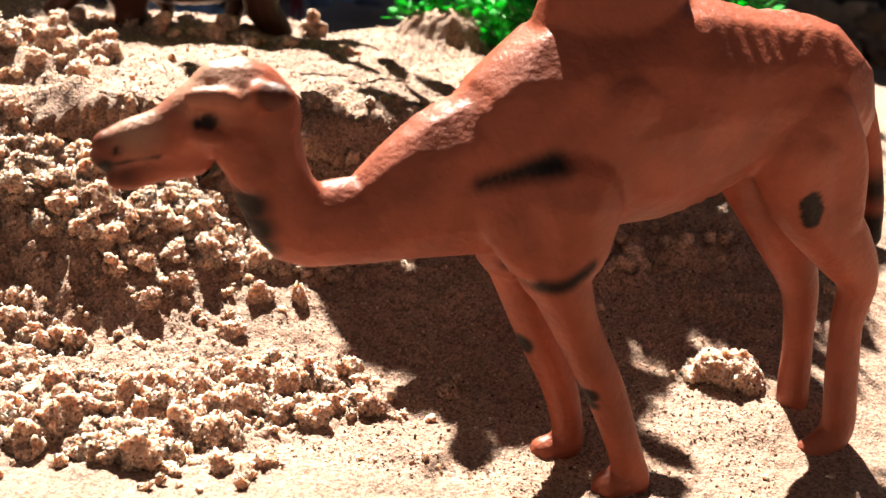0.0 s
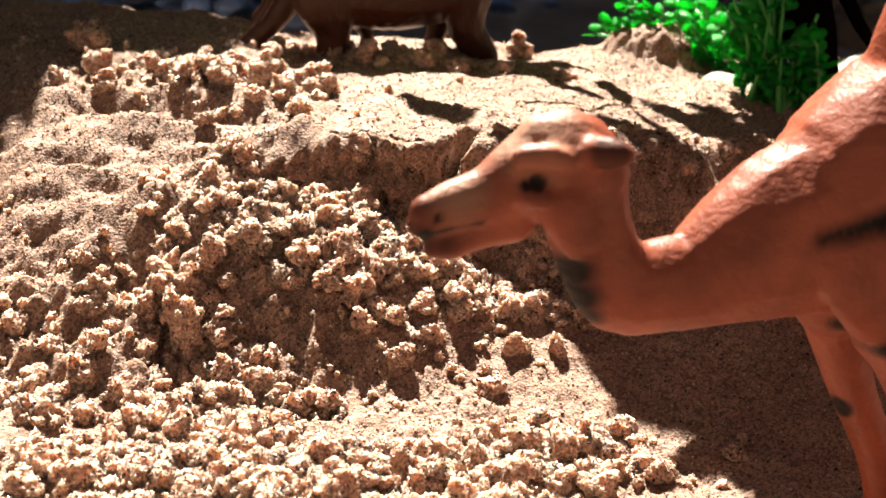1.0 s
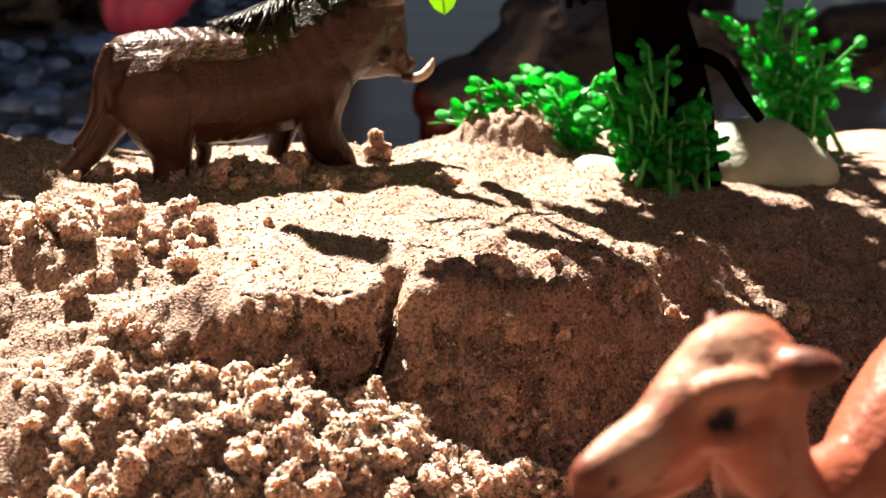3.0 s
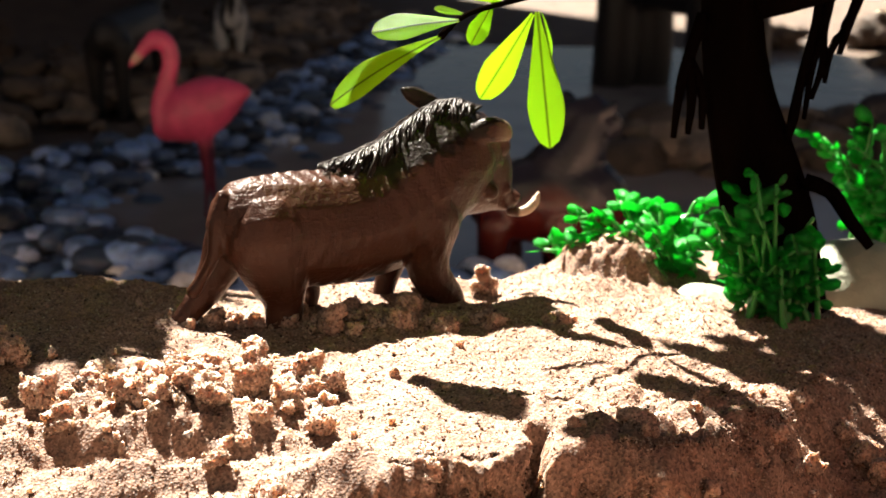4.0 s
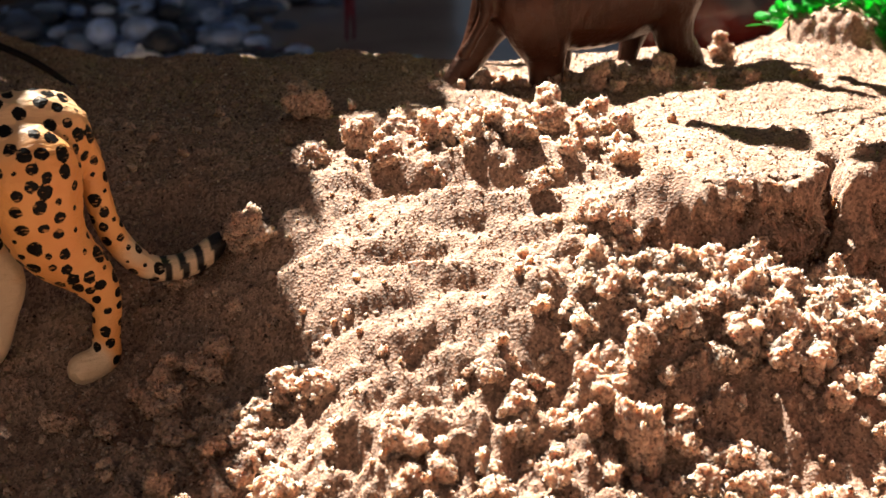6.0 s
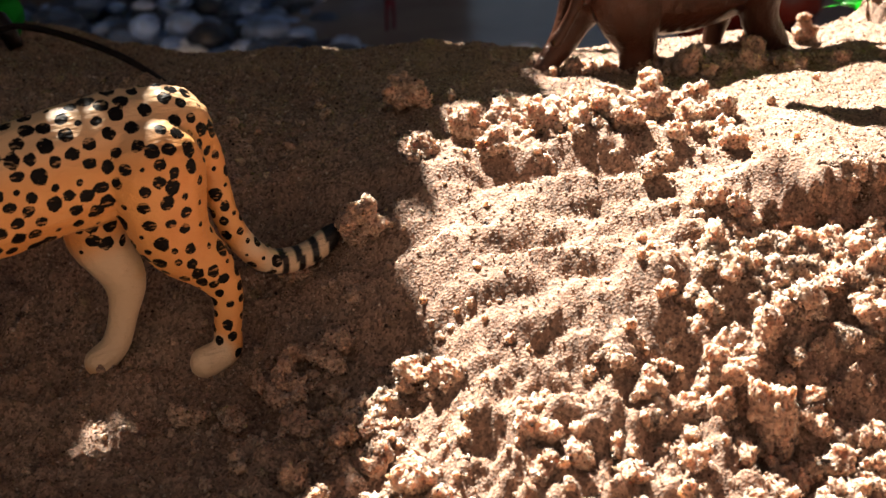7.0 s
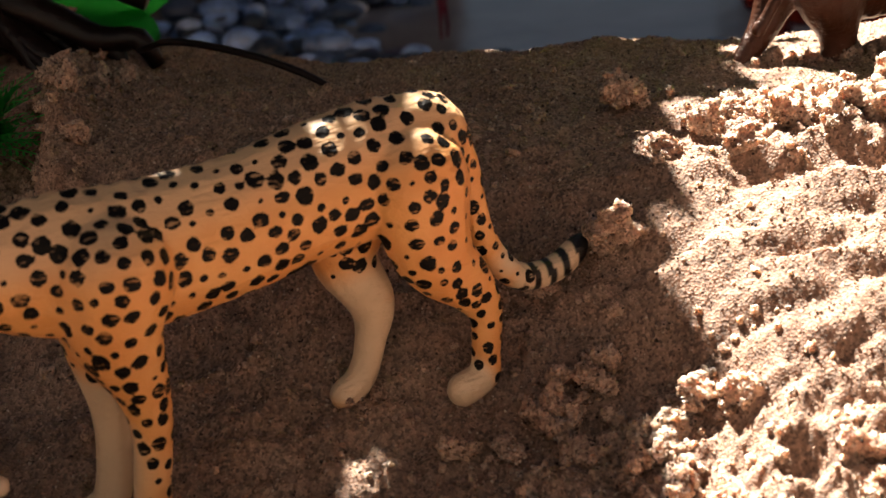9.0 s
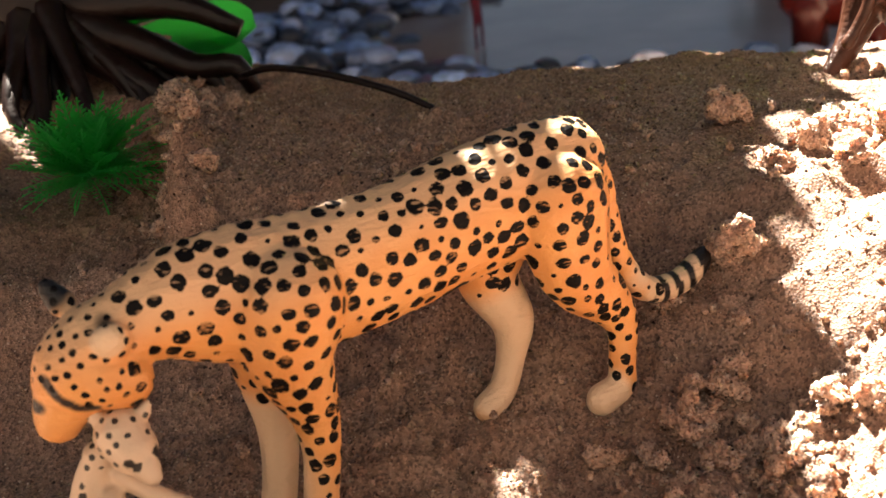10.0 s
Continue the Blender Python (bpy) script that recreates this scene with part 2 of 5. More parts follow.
def bank(x, y):
    """The heaped sand without its roughness: height in metres."""
    floor = 0.001 + 0.23 * np.clip(y - 0.197, 0, 0.1) + 0.0215 * np.exp(-(((x - 0.010) / 0.034) ** 2) - ((y - 0.226) / 0.021) ** 2)
    m, w = eased(x, EDGE_X, EDGE_Y), eased(x, EDGE_X, EDGE_W)
    sheer = smooth01((0.018 - w) / 0.012)
    m = m + sheer * (0.0050 * value_noise(x, 0 * x, 0.011, 17) + 0.0012 * value_noise(x, y, 0.0055, 18))
    top = np.interp(x, [-0.3, -0.1, 0.05, 0.10, 0.16, 0.3], [0.046, 0.0435, 0.042, 0.036, 0.030, 0.030])
    t = np.clip((y - m) / (2 * w) + 0.5, 0, 1)
    s = smooth01(t) * (1 - sheer) + t**1.3 * sheer
    # the trodden ramp: a steep foot, then a gentle rise
    foot = np.exp(-(((x + 0.037) / 0.030) ** 4))
    s = s * (1 - foot) + foot * (0.50 * smooth01((y - 0.174) / 0.056) + 0.50 * smooth01((y - 0.214) / 0.060))
    z = floor * (1 - s) + top * s
    z = z - 0.0065 * np.exp(-(((x + 0.138) / 0.032) ** 2)) * smooth01((y - 0.305) / 0.04)
    z = z - 0.0065 * np.exp(-(((x + 0.092) / 0.020) ** 2) - ((y - 0.250) / 0.018) ** 2)
    # the broken slab: a crack runs back from the edge
    crack = np.exp(-(((x - 0.0325 - 0.30 * (y - 0.250) - 0.0045 * value_noise(y, 0 * y, 0.005, 19)) / (0.0015 + 0.0012 * value_noise(y, 0 * y, 0.003, 25))) ** 4)) * smooth01((0.264 - y) / 0.012) * smooth01((y - 0.232) / 0.01)
    z = z - 0.036 * crack * s
    # a cut ridge beside the roots and the knob by the bush
    dx = x + 0.181 + 0.2 * (y - 0.278) + 0.004 * value_noise(y, 0 * y, 0.012, 23)
    win = smooth01((y - 0.262) / 0.02) * smooth01((0.362 - y) / 0.02)
    z = z + win * (0.006 * np.exp(-((dx / 0.0042) ** 2)) - 0.013 * smooth01((-dx - 0.002) / 0.007) * smooth01((0.065 + dx) / 0.03))
    z = z + 0.0060 * smooth01((1.25 - np.hypot((x - 0.061) / 0.0125, (y - 0.377) / 0.010)) / 0.5)
    back = np.interp(x, BACK_X, BACK_Y)
    z = z + (LOW - z) * smooth01((y - back) / 0.08)
    return z


def rough_at(x, y):
    """How broken the sand lies: 0 pressed flat, 1 rubble."""
    def spot(cx, cy, rx, ry):
        return np.exp(-(((x - cx) / rx) ** 2) - ((y - cy) / ry) ** 2)

    r = 0.07 + 0.55 * spot(-0.14, 0.25, 0.06, 0.08) + 0.30 * spot(-0.14, 0.32, 0.05, 0.03) + 0.5 * spot(-0.187, 0.31, 0.010, 0.03) + 1.0 * spot(0.003, 0.222, 0.030, 0.022) + 0.8 * spot(-0.035, 0.195, 0.05, 0.018) + 0.9 * spot(-0.033, 0.270, 0.022, 0.013)
    r = r + 0.8 * spot(0.072, 0.192, 0.016, 0.010) + 0.8 * spot(0.054, 0.176, 0.018, 0.010) + 0.7 * spot(0.034, 0.163, 0.018, 0.010) + 0.7 * spot(0.09, 0.265, 0.05, 0.02) + 0.45 * spot(0.058, 0.236, 0.022, 0.008) + 0.2 * spot(-0.01, 0.324, 0.03, 0.007)
    r = r + 0.5 * spot(0.15, 0.30, 0.06, 0.04) + 0.12 * spot(-0.06, 0.225, 0.045, 0.03) + 0.35 * spot(-0.20, 0.33, 0.03, 0.05) + 0.9 * spot(0.062, 0.372, 0.012, 0.010)
    r = r * (1 - 0.55 * spot(-0.045, 0.232, 0.030, 0.020))
    return np.clip(r, 0, 1.2)


def value_noise(x, y, cell, seed):
    g = np.random.default_rng(seed).random((128, 128))
    u, v = x / cell, y / cell
    i, j = np.floor(u).astype(int), np.floor(v).astype(int)
    a, b = u - i, v - j
    a, b = a * a * (3 - 2 * a), b * b * (3 - 2 * b)
    i, j = i % 128, j % 128
    k, m = (i + 1) % 128, (j + 1) % 128
    return (g[i, j] * (1 - a) + g[k, j] * a) * (1 - b) + (g[i, m] * (1 - a) + g[k, m] * a) * b - 0.5


def beads(x, y, cell, seed):
    """Rounded grains packed side by side, 0 to 1 high."""
    rng = np.random.default_rng(seed)
    jx, jy, size = rng.random((64, 64)), rng.random((64, 64)), rng.uniform(0.45, 1.0, (64, 64))
    i, j = np.floor(x / cell).astype(int), np.floor(y / cell).astype(int)
    best = np.zeros(np.shape(x))
    for a in (-1, 0, 1):
        for b in (-1, 0, 1):
            p, q = (i + a) % 64, (j + b) % 64
            d2 = (x / cell - i - a - jx[p, q]) ** 2 + (y / cell - j - b - jy[p, q]) ** 2
            r = size[p, q] * 0.8
            best = np.maximum(best, r * np.sqrt(np.clip(1 - d2 / r**2, 0, 1)))
    return best


def sand_height(x, y):
    z = bank(x, y)
    near = smooth01((0.75 - np.abs(y - 0.25)) / 0.3)
    r = rough_at(x, y)
    z = z + near * (0.0030 * value_noise(x, y, 0.016, 1) + 0.0012 * value_noise(x + 3, y + 1, 0.006, 2))
    z = z + near * r * (0.0055 * value_noise(x + 1, y, 0.0075, 3) + 0.0045 * value_noise(x, y + 2, 0.0035, 4) + 0.0026 * value_noise(x, y, 0.0017, 5))
    z = z + near * (0.0005 * value_noise(x, y, 0.0016, 6) + 0.0004 * value_noise(x, y, 0.0009, 7))
    z = z + near * (0.02 + 0.98 * np.clip(r - 0.05, 0, 1)) * (0.0026 * beads(x, y, 0.0042, 21) + 0.0013 * beads(x, y, 0.0021, 22))
    ramp = np.exp(-(((x + 0.045) / 0.042) ** 2) - ((y - 0.235) / 0.035) ** 2)
    z = z + near * ramp * (0.0065 * value_noise(x + 0.3 * y, 4.5 * y, 0.030, 31) + 0.0046 * value_noise(x, 3.5 * y, 0.012, 32))
    # wide unevenness of the ground far off
    z = z + 0.02 * (1 - near) * value_noise(x, y, 0.35, 8)
    return z


def spaced(lo, hi, step, far, grow=1.32):
    mid = list(np.arange(lo, hi, step))
    a, d = [], step
    while (a[-1] if a else lo) > -far:
        d *= grow
        a.append((a[-1] if a else lo) - d)
    b, d = [], step
    while (b[-1] if b else hi) < far:
        d *= grow
        b.append((b[-1] if b else mid[-1]) + d)
    return np.array(a[::-1] + mid + b)


gx, gy = spaced(-0.245, 0.165, 0.0006, 60), spaced(0.15, 0.39, 0.0006, 60)
GX, GY = np.meshgrid(gx, gy)
# rows crowd together on the broken face of the bank
lip = (GY - eased(GX, EDGE_X, EDGE_Y)) / 0.010
GY = GY - 0.0072 * lip * np.exp(-(lip**2))
GZ = sand_height(GX, GY)
nx, ny = len(gx), len(gy)
# the face is grainy and its lip hangs over a little
steep = smooth01((0.016 - eased(GX, EDGE_X, EDGE_W)) / 0.010) * np.exp(-(((GY - eased(GX, EDGE_X, EDGE_Y)) / 0.006) ** 4))
out = 0.0050 * value_noise(GX, GZ, 0.0040, 41) + 0.0026 * value_noise(GX, GZ, 0.0015, 42) + 0.0016 * value_noise(GX, GZ, 0.0008, 44) + 0.0018 * beads(GX, GZ, 0.0016, 43) + 0.0022 * np.exp(-(((GZ - 0.0395) / 0.0035) ** 2))
GY = GY - steep * out
# the crack leans and is jagged in its depth
lean = np.exp(-(((GX - 0.0345) / 0.009) ** 2) - ((GY - 0.247) / 0.014) ** 2)
GX = GX - lean * (0.0045 * smooth01((0.037 - GZ) / 0.026) - 0.0050 * value_noise(GZ, 0 * GZ, 0.006, 45) - 0.0020 * value_noise(GZ, GY, 0.002, 46))
# every grain sits a little askew
near = (np.abs(GX + 0.04) < 0.204) & (np.abs(GY - 0.27) < 0.119)
jog = np.random.default_rng(40).normal(size=(3, ny, nx)) * 0.00008 * near
GX, GY, GZ = GX + jog[0], GY + jog[1], GZ + 1.3 * jog[2]
idx = np.arange(nx * ny).reshape(ny, nx)
quads = np.stack([idx[:-1, :-1], idx[:-1, 1:], idx[1:, 1:], idx[1:, :-1]], -1).reshape(-1, 4)
ground = link_mesh("ground", mesh_from("ground", np.stack([GX, GY, GZ], -1).reshape(-1, 3), quads), SAND)
tagged(ground, "damp golden-brown play sand heaped into a crumbling bank", "sand", kind="structure")


def on_sand(x, y):
    return float(sand_height(np.array([x]), np.array([y]))[0])


# ---- clumps of sand ----
def lump_shape(seed, fine):
    """A crumbly clump: a few cores, nodules on them and beads of grains on those, melted together."""
    rng = np.random.default_rng(seed)

    def ways(n):
        d = rng.normal(size=(n, 3))
        return d / np.linalg.norm(d, axis=1)[:, None]

    balls = [(c * rng.uniform(0.2, 0.6), rng.uniform(0.25, 0.42)) for c in ways(5)]
    for count, small, large in ((30, 0.14, 0.27), (110, 0.07, 0.14)):
        base = list(balls)
        for d in ways(count):
            c, r = base[rng.integers(len(base))]
            balls.append((c + d * r * rng.uniform(0.95, 1.3), rng.uniform(small, large)))
    bv, bf = BALL[2]
    vs = np.vstack([c + bv * r for c, r in balls]) * [1, 1, 0.9]
    fs = np.vstack([bf + k * len(bv) for k in range(len(balls))])
    ob = melted("lump", vs, fs, fine, 1, SAND)
    me = ob.data
    me.calc_loop_triangles()
    f = np.empty(len(me.loop_triangles) * 3, np.int32)
    me.loop_triangles.foreach_get("vertices", f)
    v = places(me) * 0.001 + rng.normal(size=(len(me.vertices), 3)) * fine * 0.36
    bpy.data.objects.remove(ob)
    bpy.data.meshes.remove(me)
    return v.astype(float), f.reshape(-1, 3)


LUMPS = {n: [lump_shape(50 * n + k, fine) for k in range(8)] for n, fine in ((2, 0.30), (3, 0.20), (4, 0.125), (5, 0.062))}


def rolled(v, rng, r):
    a = rng.uniform(0, 2 * np.pi)
    b = rng.uniform(-0.5, 0.5)
    c, s = np.cos(a), np.sin(a)
    v = v @ np.array([[c, -s, 0], [s, c, 0], [0, 0, 1]]).T
    c, s = np.cos(b), np.sin(b)
    return v @ np.array([[1, 0, 0], [0, c, -s], [0, s, c]]).T * r


def scarp_at(rng):
    """A place on the broken edge of the bank."""
    x = rng.uniform(-0.008, 0.085)
    m, w = float(eased(np.array([x]), EDGE_X, EDGE_Y)[0]), float(eased(np.array([x]), EDGE_X, EDGE_W)[0])
    return x, m - rng.uniform(0.3, 1.6) * w - rng.uniform(0, 0.004)


def scatter(name, label, seed, count, where, size, level, edge=0):
    """Crumbs too many to count, in one mesh."""
    rng = np.random.default_rng(seed)
    vs, fs, n = [], [], 0
    for k in range(count + edge):
        cx, cy, rx, ry = where[rng.integers(len(where))]
        x, y = cx + rx * rng.normal() * 0.6, cy + ry * rng.normal() * 0.6
        if k >= count:
            x, y = scarp_at(rng)
        elif level == 3 and rng.random() < 0.88 and math.hypot((x + 0.047) / 0.030, (y - 0.234) / 0.021) < 1:
            continue
        r = size[0] * (size[1] / size[0]) ** (rng.random() ** 1.35)
        if k >= count:
            r = min(r, 0.0022)
        v, f = LUMPS[4 if r > 0.0030 else level][rng.integers(8)]
        p = rolled(v, rng, r) * [1, 1, rng.uniform(0.8, 1.3)] + [x, y, on_sand(x, y) + r * rng.uniform(-0.15, 0.55)]
        vs.append(p)
        fs.append(f + n)
        n += len(v)
    ob = link_mesh(name, mesh_from(name, np.vstack(vs), np.vstack(fs), False), CRUMB)
    return tagged(ob, label, "sand", kind="stuff")


def strewn(name, label, seed, count, size):
    """Single loose grains all over the sand, in one mesh."""
    rng = np.random.default_rng(seed)
    x, y = rng.uniform(-0.24, 0.165, count), 0.165 + 0.225 * rng.random(count)
    stuck = np.vstack([(places(ob.data) * 0.001 + np.array(ob.location))[rng.integers(0, len(ob.data.vertices), 220 if ob in NEAR_CLUMPS else 85000)] for ob in NEAR_CLUMPS + LOOSE])
    k = count // 8
    x[:k] = rng.uniform(-0.01, 0.085, k)
    y[:k] = (eased(x, EDGE_X, EDGE_Y) + rng.uniform(-1.4, 1.2, count) * eased(x, EDGE_X, EDGE_W))[:k]
    r = size[0] * (size[1] / size[0]) ** (rng.random(count) ** 1.6)
    bv, bf = OCTA
    v = bv[None] * rng.uniform(0.6, 1.2, (count, 6, 1)) + rng.normal(size=(count, 6, 3)) * 0.22
    a = rng.uniform(0, 6.283, count)
    c, s = np.cos(a)[:, None], np.sin(a)[:, None]
    v = np.stack([v[..., 0] * c - v[..., 1] * s, v[..., 0] * s + v[..., 1] * c, v[..., 2]], -1) * r[:, None, None]
    at = np.stack([x, y, sand_height(x, y) + r * rng.uniform(-0.1, 0.5, count)], -1)
    at[-len(stuck):] = stuck
    v = v + at[:, None]
    f = bf[None] + 6 * np.arange(count)[:, None, None]
    ob = link_mesh(name, mesh_from(name, v.reshape(-1, 3), f.reshape(-1, 3), False), GRAIN)
    return tagged(ob, label, "sand", kind="stuff")


RUBBLE = [(-0.190, 0.315, 0.008, 0.030), (-0.006, 0.155, 0.020, 0.010), (0.010, 0.160, 0.022, 0.010), (0.045, 0.160, 0.022, 0.012), (-0.004, 0.176, 0.030, 0.010), (0.004, 0.190, 0.022, 0.012), (0.004, 0.216, 0.030, 0.022), (0.008, 0.226, 0.028, 0.012), (0.020, 0.230, 0.022, 0.008), (0.034, 0.238, 0.006, 0.007), (0.042, 0.230, 0.012, 0.008), (0.010, 0.222, 0.030, 0.014), (-0.035, 0.195, 0.05, 0.018), (0.074, 0.194, 0.012, 0.009), (0.062, 0.183, 0.014, 0.009), (0.048, 0.172, 0.016, 0.010), (0.032, 0.162, 0.016, 0.010), (-0.033, 0.270, 0.022, 0.013), (-0.008, 0.323, 0.030, 0.005), (0.10, 0.27, 0.05, 0.02), (-0.078, 0.215, 0.02, 0.018)]
LOOSE = [scatter("sand_rubble", "loose crumbs of damp golden sand below the bank", 5, 1550, RUBBLE, (0.0013, 0.0050), 3, 230)]
scatter("sand_crumbs", "fine crumbs of damp sand strewn over the bank", 6, 2100, RUBBLE + [(-0.105, 0.285, 0.04, 0.04), (-0.12, 0.20, 0.05, 0.03), (-0.10, 0.22, 0.05, 0.03), (-0.13, 0.27, 0.06, 0.05), (-0.19, 0.31, 0.02, 0.04), (-0.02, 0.25, 0.12, 0.06), (0.0, 0.2, 0.12, 0.04)], (0.0006, 0.0018), 2, 420)


NEAR_CLUMPS = []


def sand_clump(x, y, r, seed, tall=1.0, label="crumbly clump of damp golden sand on the bank"):
    rng = np.random.default_rng(seed)
    v, f = LUMPS[5 if r < 0.02 else 4][seed % 8]
    v = rolled(v, rng, r) * [1, 1, tall]
    ob = link_mesh("sand_clump", mesh_from("sand_clump", v, f, False), CRUMB)
    NEAR_CLUMPS.append(ob)
    ob.location = (x, y, on_sand(x, y) + r * 0.45 * tall)
    return tagged(ob, label, "sand clump", "clumps of sand")


for k, (x, y, r, tall) in enumerate((
    (0.0272, 0.350, 0.0046, 1.1), (0.0125, 0.346, 0.0042, 0.9), (0.0700, 0.3740, 0.0034, 0.8), (0.034, 0.206, 0.004, 1.0), (0.0485, 0.236, 0.0042, 1.1), (-0.008, 0.1985, 0.0056, 2.0),
    (-0.008, 0.234, 0.0028, 1.6), (0.0135, 0.243, 0.0045, 1.0), (-0.0775, 0.2465, 0.0060, 0.95), (-0.0925, 0.246, 0.0055, 0.8), (-0.071, 0.288, 0.0066, 1.0), (-0.084, 0.226, 0.0045, 1.0), (-0.100, 0.214, 0.0040, 0.9), (-0.0137, 0.270, 0.0050, 1.0), (-0.023, 0.247, 0.0026, 0.9),
    (-0.091, 0.2195, 0.0052, 1.0), (-0.020, 0.279, 0.0062, 1.0), (-0.038, 0.281, 0.0060, 1.0), (-0.026, 0.264, 0.0050, 0.9), (-0.049, 0.274, 0.0055, 0.9), (-0.007, 0.278, 0.0045, 1.0), (-0.059, 0.268, 0.0048, 0.9), (-0.030, 0.276, 0.0055, 0.9), (-0.043, 0.268, 0.0050, 0.9), (-0.052, 0.259, 0.0045, 0.8),
    (0.150, 0.225, 0.009, 0.9), (0.156, 0.221, 0.007, 0.9), (-0.198, 0.378, 0.009, 1.1), (0.021, 0.213, 0.006, 0.9), (0.030, 0.221, 0.0045, 1.0), (0.012, 0.219, 0.006, 0.8), (-0.027, 0.205, 0.005, 0.9))):
    sand_clump(x, y, r, 11 + k, tall)
strewn("sand_grains", "single pale and amber grains of sand strewn all over", 7, 170000, (0.00018, 0.00044))

# ---- toy animals ----
def skin(name, colour, rough=0.45, relief=0.0003, grain=700):
    s = Mat(name, rough, 0.5)
    dark, lite = tuple(c * 0.72 for c in colour), tuple(min(1, c * 1.2) for c in colour)
    c = s.ramp(s.noise(90, 5), (0.3, dark), (0.7, lite))
    c = s.mix(s.paint("pale"), c, (0.55, 0.42, 0.30))
    c = s.mix(s.paint("dark"), c, (0.010, 0.006, 0.005))
    s.set("Base Color", c)
    s.set("Roughness", s.math("ADD", s.math("MULTIPLY", s.paint("dark"), 0.05), rough))
    s.set("Specular IOR Level", s.math("SUBTRACT", 0.5, s.math("MULTIPLY", s.paint("dark"), 0.35)))
    s.bump(s.noise(grain, 4), relief)
    return s


def s_low(s, gloss=0.28):
    """A duller gloss than bare plastic, dullest on black paint."""
    return s.math("SUBTRACT", gloss, s.math("MULTIPLY", s.paint("dark"), 0.1))


def spotted(co, plain, seed):
    """Distance to the nearest spot's middle over its radius; spots lie about evenly over the skin."""
    rng = np.random.default_rng(seed)
    head, leg = co[:, 0] < -59, (co[:, 2] < 33) | (co[:, 0] > 29)
    gap = np.where(head, 1.8, np.where(leg, 2.3, 2.75))
    out = np.full(len(co), 9.0)
    near = np.full(len(co), 9.0)
    for k in rng.permutation(len(co)):
        if plain[k] > 0.5 or near[k] < 1.0:
            continue
        d = co - co[k]
        d = np.sqrt((d * d).sum(1))
        near = np.minimum(near, d / (gap[k] * rng.uniform(0.9, 1.12)))
        flat = (co - co[k]) * [1.0, 1.0, rng.uniform(0.85, 1.3)]
        out = np.minimum(out, np.sqrt((flat * flat).sum(1)) / (gap[k] * (rng.uniform(0.28, 0.40) if head[k] else rng.uniform(0.18, 0.28) if rng.random() < 0.2 else rng.uniform(0.38, 0.55))))
    return out


def stand(ob, x, y, turn, label, category="toy animal"):
    ob.matrix_world = Matrix.Translation((x, y, 0)) @ Matrix.Rotation(radians(turn), 4, "Z")
    return tagged(ob, label, category)


def limb(v, rows):
    return [(u, v, z, r) for u, z, r in rows]


